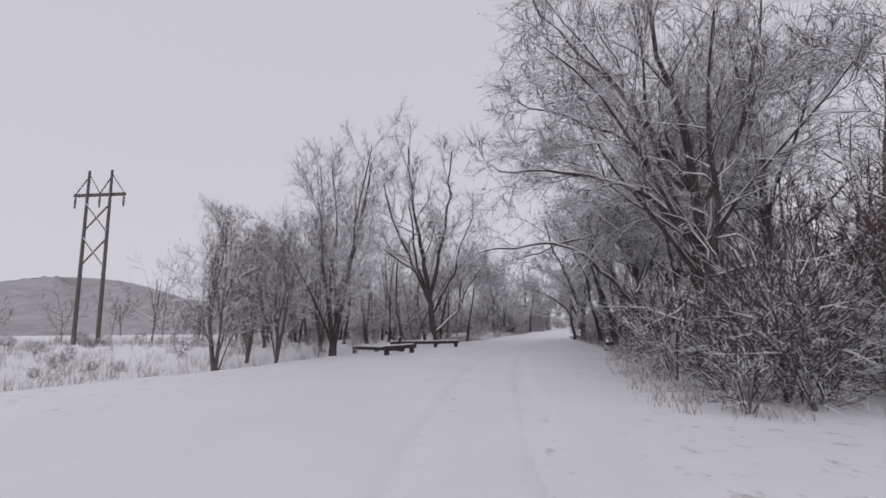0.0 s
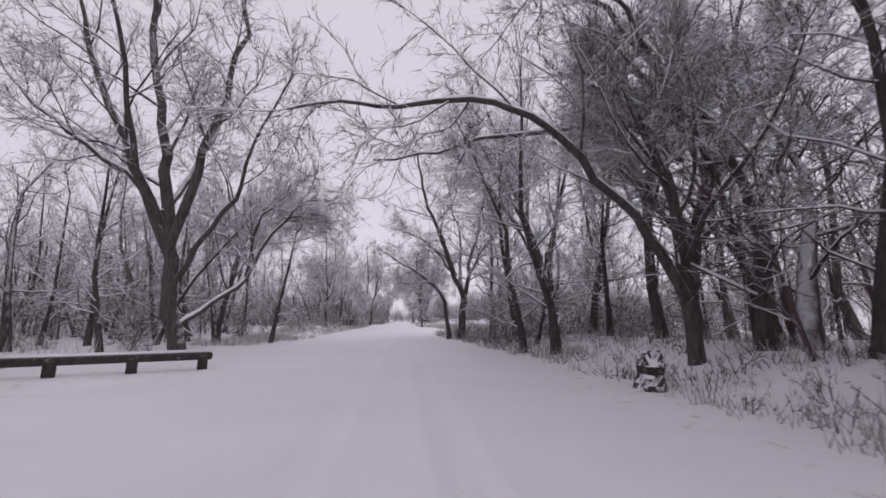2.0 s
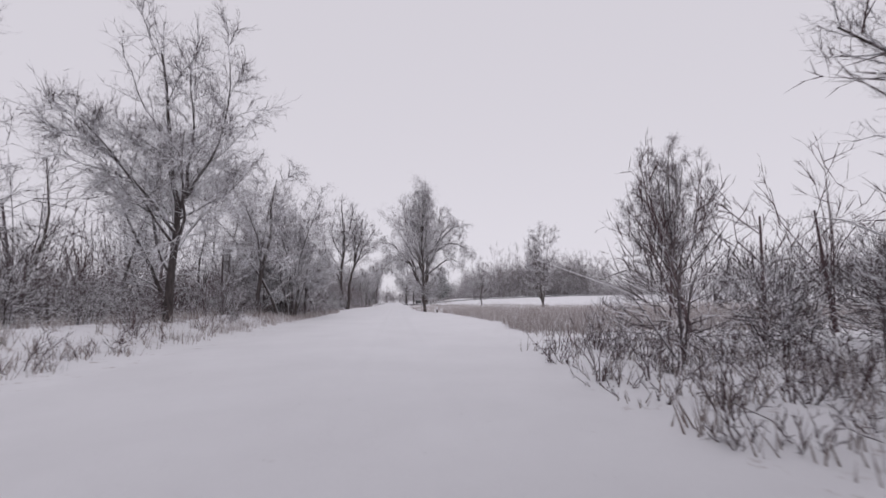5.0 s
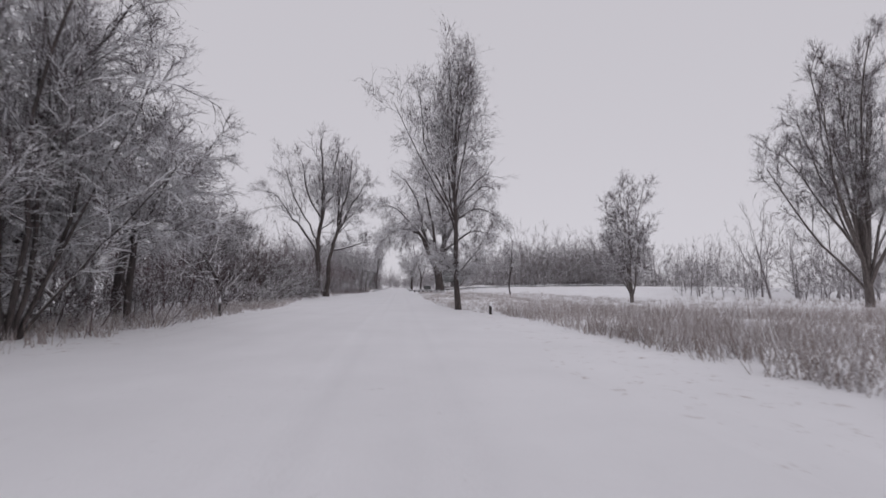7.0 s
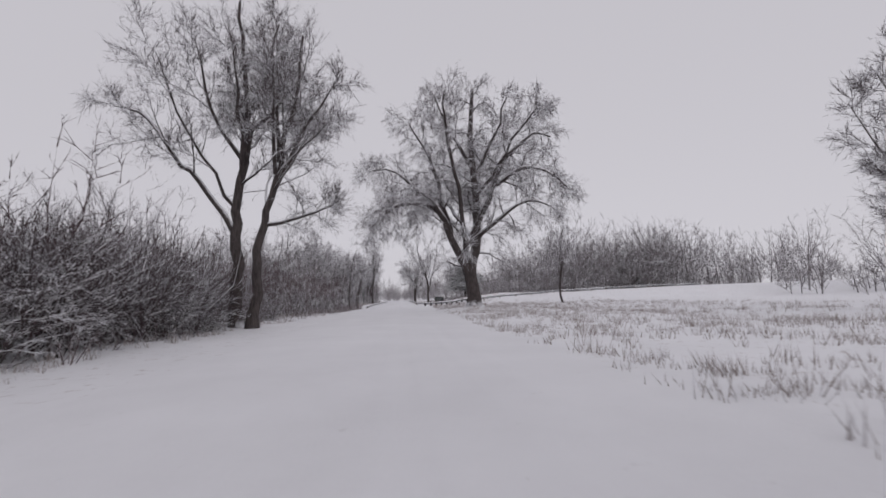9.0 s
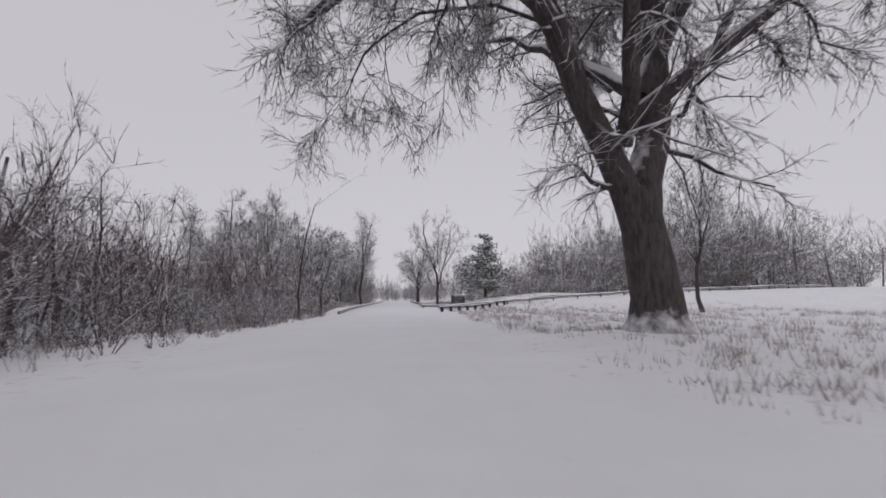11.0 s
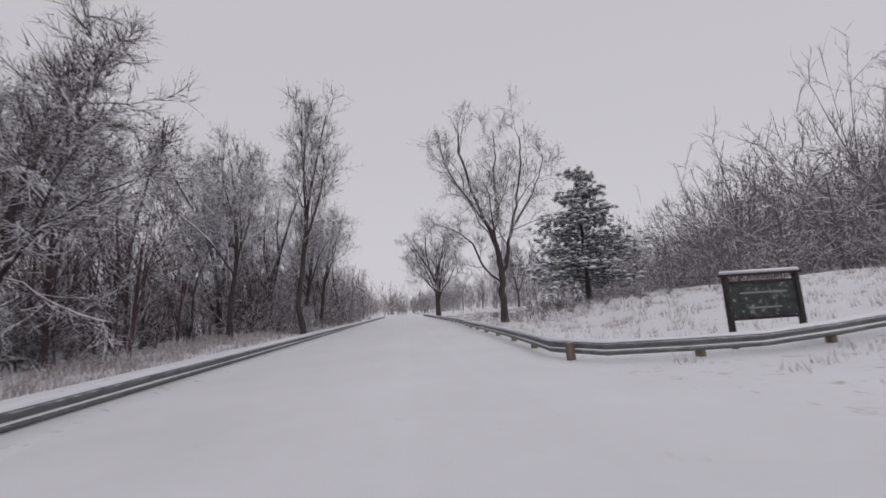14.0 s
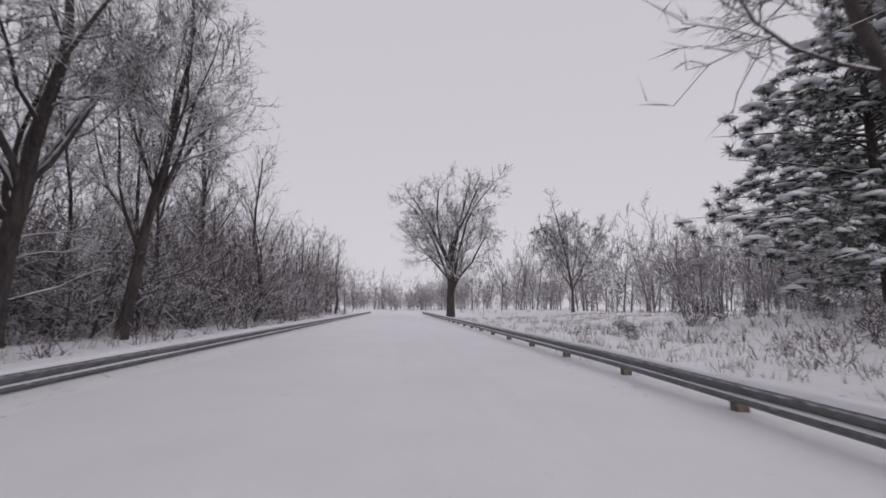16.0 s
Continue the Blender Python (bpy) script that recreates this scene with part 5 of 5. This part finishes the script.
# ---- transmission tower ----
def tower():
    root = new("power_pylon")
    tagged(root, "tall twin-pole timber power pylon with cross braces", "pylon")
    base = (-56.6, 40.0)
    root.matrix_basis = pose(*base, gz(*base) - 0.3, 0, -3, 20)
    for x in (-1.5, 1.5):
        s = Sticks()
        s.tube([(x, 0, -0.5), (x, 0, 12), (x, 0, 24.2)], [0.27, 0.22, 0.16], 10)
        part("pole", s.mesh("pole", M_BARK_GREY, True), root)
    bm = bmesh.new()
    box(bm, (6.8, 0.28, 0.42), (0, 0.2, 20.7), None, 0.03)
    part("cross_arm", bm_mesh("cross_arm", bm, M_BARK_GREY), root)
    for z0, z1 in ((10.6, 14.6), (15.4, 19.4)):
        for a in (-1.5, 1.5):
            s = Sticks()
            s.tube([(a, -0.18, z0), (-a, -0.18 if a > 0 else 0.18, z1)], [0.11, 0.11], 6)
            part("brace", s.mesh("brace", M_BARK_GREY), root)
    for a, b in ((-1.5, -3.2), (1.5, 3.2), (-1.5, 0.0), (1.5, 0.0)):
        s = Sticks()
        s.tube([(a, 0.2, 23.6), (b, 0.2, 20.9)], [0.08, 0.08], 6)
        part("strut", s.mesh("strut", M_BARK_GREY), root)
    for x in (-3.2, 0.0, 3.2):
        s = Sticks()
        s.tube([(x, 0.2, 20.5), (x, 0.2, 20.2), (x, 0.2, 19.6), (x, 0.2, 18.9)], [0.05, 0.13, 0.13, 0.1], 8)
        part("insulator", s.mesh("insulator", M_STEEL), root)


tower()


# ---- stump and marker posts ----
def stump():
    """A broken, rotten stump with torn edges."""
    rng = random.Random(5)
    root = new("tree_stump")
    tagged(root, "dark broken tree stump with snow in its hollows", "stump")
    root.matrix_basis = pose(6.15, 30.1, gz(6.15, 30.1))
    rings, k, verts, faces = ((-0.2, 0.46), (0.12, 0.36), (0.35, 0.31), (0.52, 0.34), (0.68, 0.27), (0.8, 0.2)), 13, [], []
    knots = [rng.uniform(-0.09, 0.09) for _ in range(k)]
    for i, (z, r) in enumerate(rings):
        for j in range(k):
            a = j * 6.283 / k
            w = r + knots[j] * (0.5 + z) + rng.uniform(-0.03, 0.03)
            verts.append((math.cos(a) * w * 0.8 + 0.12 * z, math.sin(a) * w, z + (rng.uniform(-0.14, 0.12) if i > 3 else 0)))
    for i in range(len(rings) - 1):
        for j in range(k):
            faces.append((i * k + j, i * k + (j + 1) % k, (i + 1) * k + (j + 1) % k, (i + 1) * k + j))
    verts.append((0.08, 0, 0.6))
    n = (len(rings) - 1) * k
    faces += [(n + j, n + (j + 1) % k, len(verts) - 1) for j in range(k)]
    part("wood", raw_mesh("wood", verts, faces, M_TIMBER), root)
    for x, y, z, r in ((0.1, -0.05, 0.62, 0.14), (-0.16, -0.26, 0.3, 0.1)):
        bm = bmesh.new()
        bmesh.ops.create_icosphere(bm, subdivisions=2, radius=1)
        bmesh.ops.scale(bm, vec=(r, r * 1.2, r * 0.45), verts=bm.verts)
        bmesh.ops.translate(bm, vec=(x, y, z), verts=bm.verts)
        part("snow_cap", bm_mesh("snow_cap", bm, M_CAP, True), root, "small patch of snow")


def marker(x, y, tall, wide, label):
    root = new("marker_post")
    tagged(root, label, "post")
    root.matrix_basis = pose(x, y, gz(x, y), 2, -3, 20)
    s = Sticks()
    s.tube([(0, 0, -0.3), (0, 0, tall * 0.6), (0.01, 0, tall)], [wide, wide * 0.95, wide * 0.85], 9, True)
    part("shaft", s.mesh("shaft", M_TIMBER, True), root)
    s = Sticks()
    s.tube([(0, 0, tall - 0.01), (0.01, 0, tall + 0.05), (0.01, 0, tall + 0.09)], [wide * 0.9, wide * 0.8, wide * 0.3], 9, True)
    part("snow_cap", s.mesh("snow_cap", M_CAP, True), root, "small cap of snow")


stump()
marker(5.82, 110.8, 0.62, 0.085, "short dark timber post capped with snow on the verge")
marker(-7.6, 107.7, 0.75, 0.06, "slim timber post at the verge by bushes")


# ---- the pine on the bank ----
def pine(seed, height, reach, at):
    rng, gen = random.Random(seed), np.random.default_rng(seed)
    root = new("pine_tree")
    tagged(root, "dense dark pine with snow lying on its boughs", "tree")
    root.matrix_basis = pose(*at, gz(*at))
    trunk, boughs, needles, snow = Sticks(), Sticks(), Sticks(), Sticks()
    trunk.tube([(0, 0, -0.4), (0.05, 0, height * 0.4), (0, 0, height)], [0.34, 0.22, 0.03], 9)
    pads, pad_faces = [], []
    z = height * 0.13
    while z < height * 0.98:
        t = z / height
        span = reach * min(1.0, 1.25 * (1 - t) ** 0.8) * (0.72 + 0.28 * min(1.0, t / 0.25)) + 0.7
        for j in range(rng.randint(8, 10) if t < 0.8 else 5):
            a = rng.uniform(0, 6.283)
            length = span * rng.uniform(0.5, 1.15) + 0.3
            tilt = rng.uniform(-0.7, 1.1)
            low = z + rng.gauss(0, 0.035 * height)
            pts = [Vector((0, 0, max(low, 0.8)))]
            for i in range(1, 6):
                s = i / 5
                pts.append(Vector((math.cos(a) * length * s, math.sin(a) * length * s, max(low, 0.8) + tilt * s + length * (0.10 * s - 0.16 * s * s + 0.22 * t * s) + 0.12 * (s > 0.9))))
            boughs.tube(pts, [0.012 + (0.02 + 0.009 * length) * (1 - i / 5) for i in range(6)], 4)
            n = max(4, int(length * 2.2))
            for c in range(n):
                s = 0.22 + 0.78 * (c + rng.random()) / n
                q = min(int(s * 5), 4)
                p = pts[q].lerp(pts[q + 1], s * 5 - q) + Vector((rng.gauss(0, 0.22), rng.gauss(0, 0.22), rng.gauss(0, 0.3))) * (0.5 + length * 0.2)
                m = 42
                d = gen.normal(0, 1, (m, 3)) * [1, 1, 0.95] + [math.cos(a) * 0.5, math.sin(a) * 0.5, 0.25]
                d /= np.linalg.norm(d, axis=1)[:, None]
                p0 = np.repeat(np.array([p[:]]), m, 0)
                needles.cones(p0, p0 + d * gen.uniform(0.3, 0.62, (m, 1)), gen.uniform(0.014, 0.028, m))
                if rng.random() < 0.6:
                    pads.append((p + Vector((0, 0, 0.16)), rng.uniform(0.16, 0.34 + 0.3 * s), rng.uniform(0, 6.28)))
        z += height * 0.034 * rng.uniform(0.8, 1.2) + 0.12
    part("trunk", trunk.mesh("trunk", M_BARK, True), root)
    part("bough", boughs.mesh("bough", M_BARK), root)
    part("needles", needles.mesh("needles", M_NEEDLE), root, "dark green needles")
    verts, faces = [], []
    for p, r, a in pads:
        b = len(verts)
        for k in range(7):
            w = a + k * 6.283 / 7
            rr = r * rng.uniform(0.75, 1.2)
            verts.append((p.x + rr * math.cos(w), p.y + rr * math.sin(w), p.z - 0.07))
        for k in range(7):
            w = a + k * 6.283 / 7
            rr = r * rng.uniform(0.45, 0.65)
            verts.append((p.x + rr * math.cos(w), p.y + rr * math.sin(w), p.z + rng.uniform(0.02, 0.1)))
        verts.append((p.x, p.y, p.z + 0.16))
        for k in range(7):
            l = (k + 1) % 7
            faces += [(b + k, b + l, b + 7 + l, b + 7 + k), (b + 7 + k, b + 7 + l, b + 14)]
        faces.append(tuple(b + k for k in range(6, -1, -1)))
    tagged(part("snow_cover", raw_mesh("snow_cover", verts, faces, M_CAP, True), root, "lumps of snow on the boughs"), kind="stuff")


pine(71, 16.2, 6.2, (21.4, 255.3))
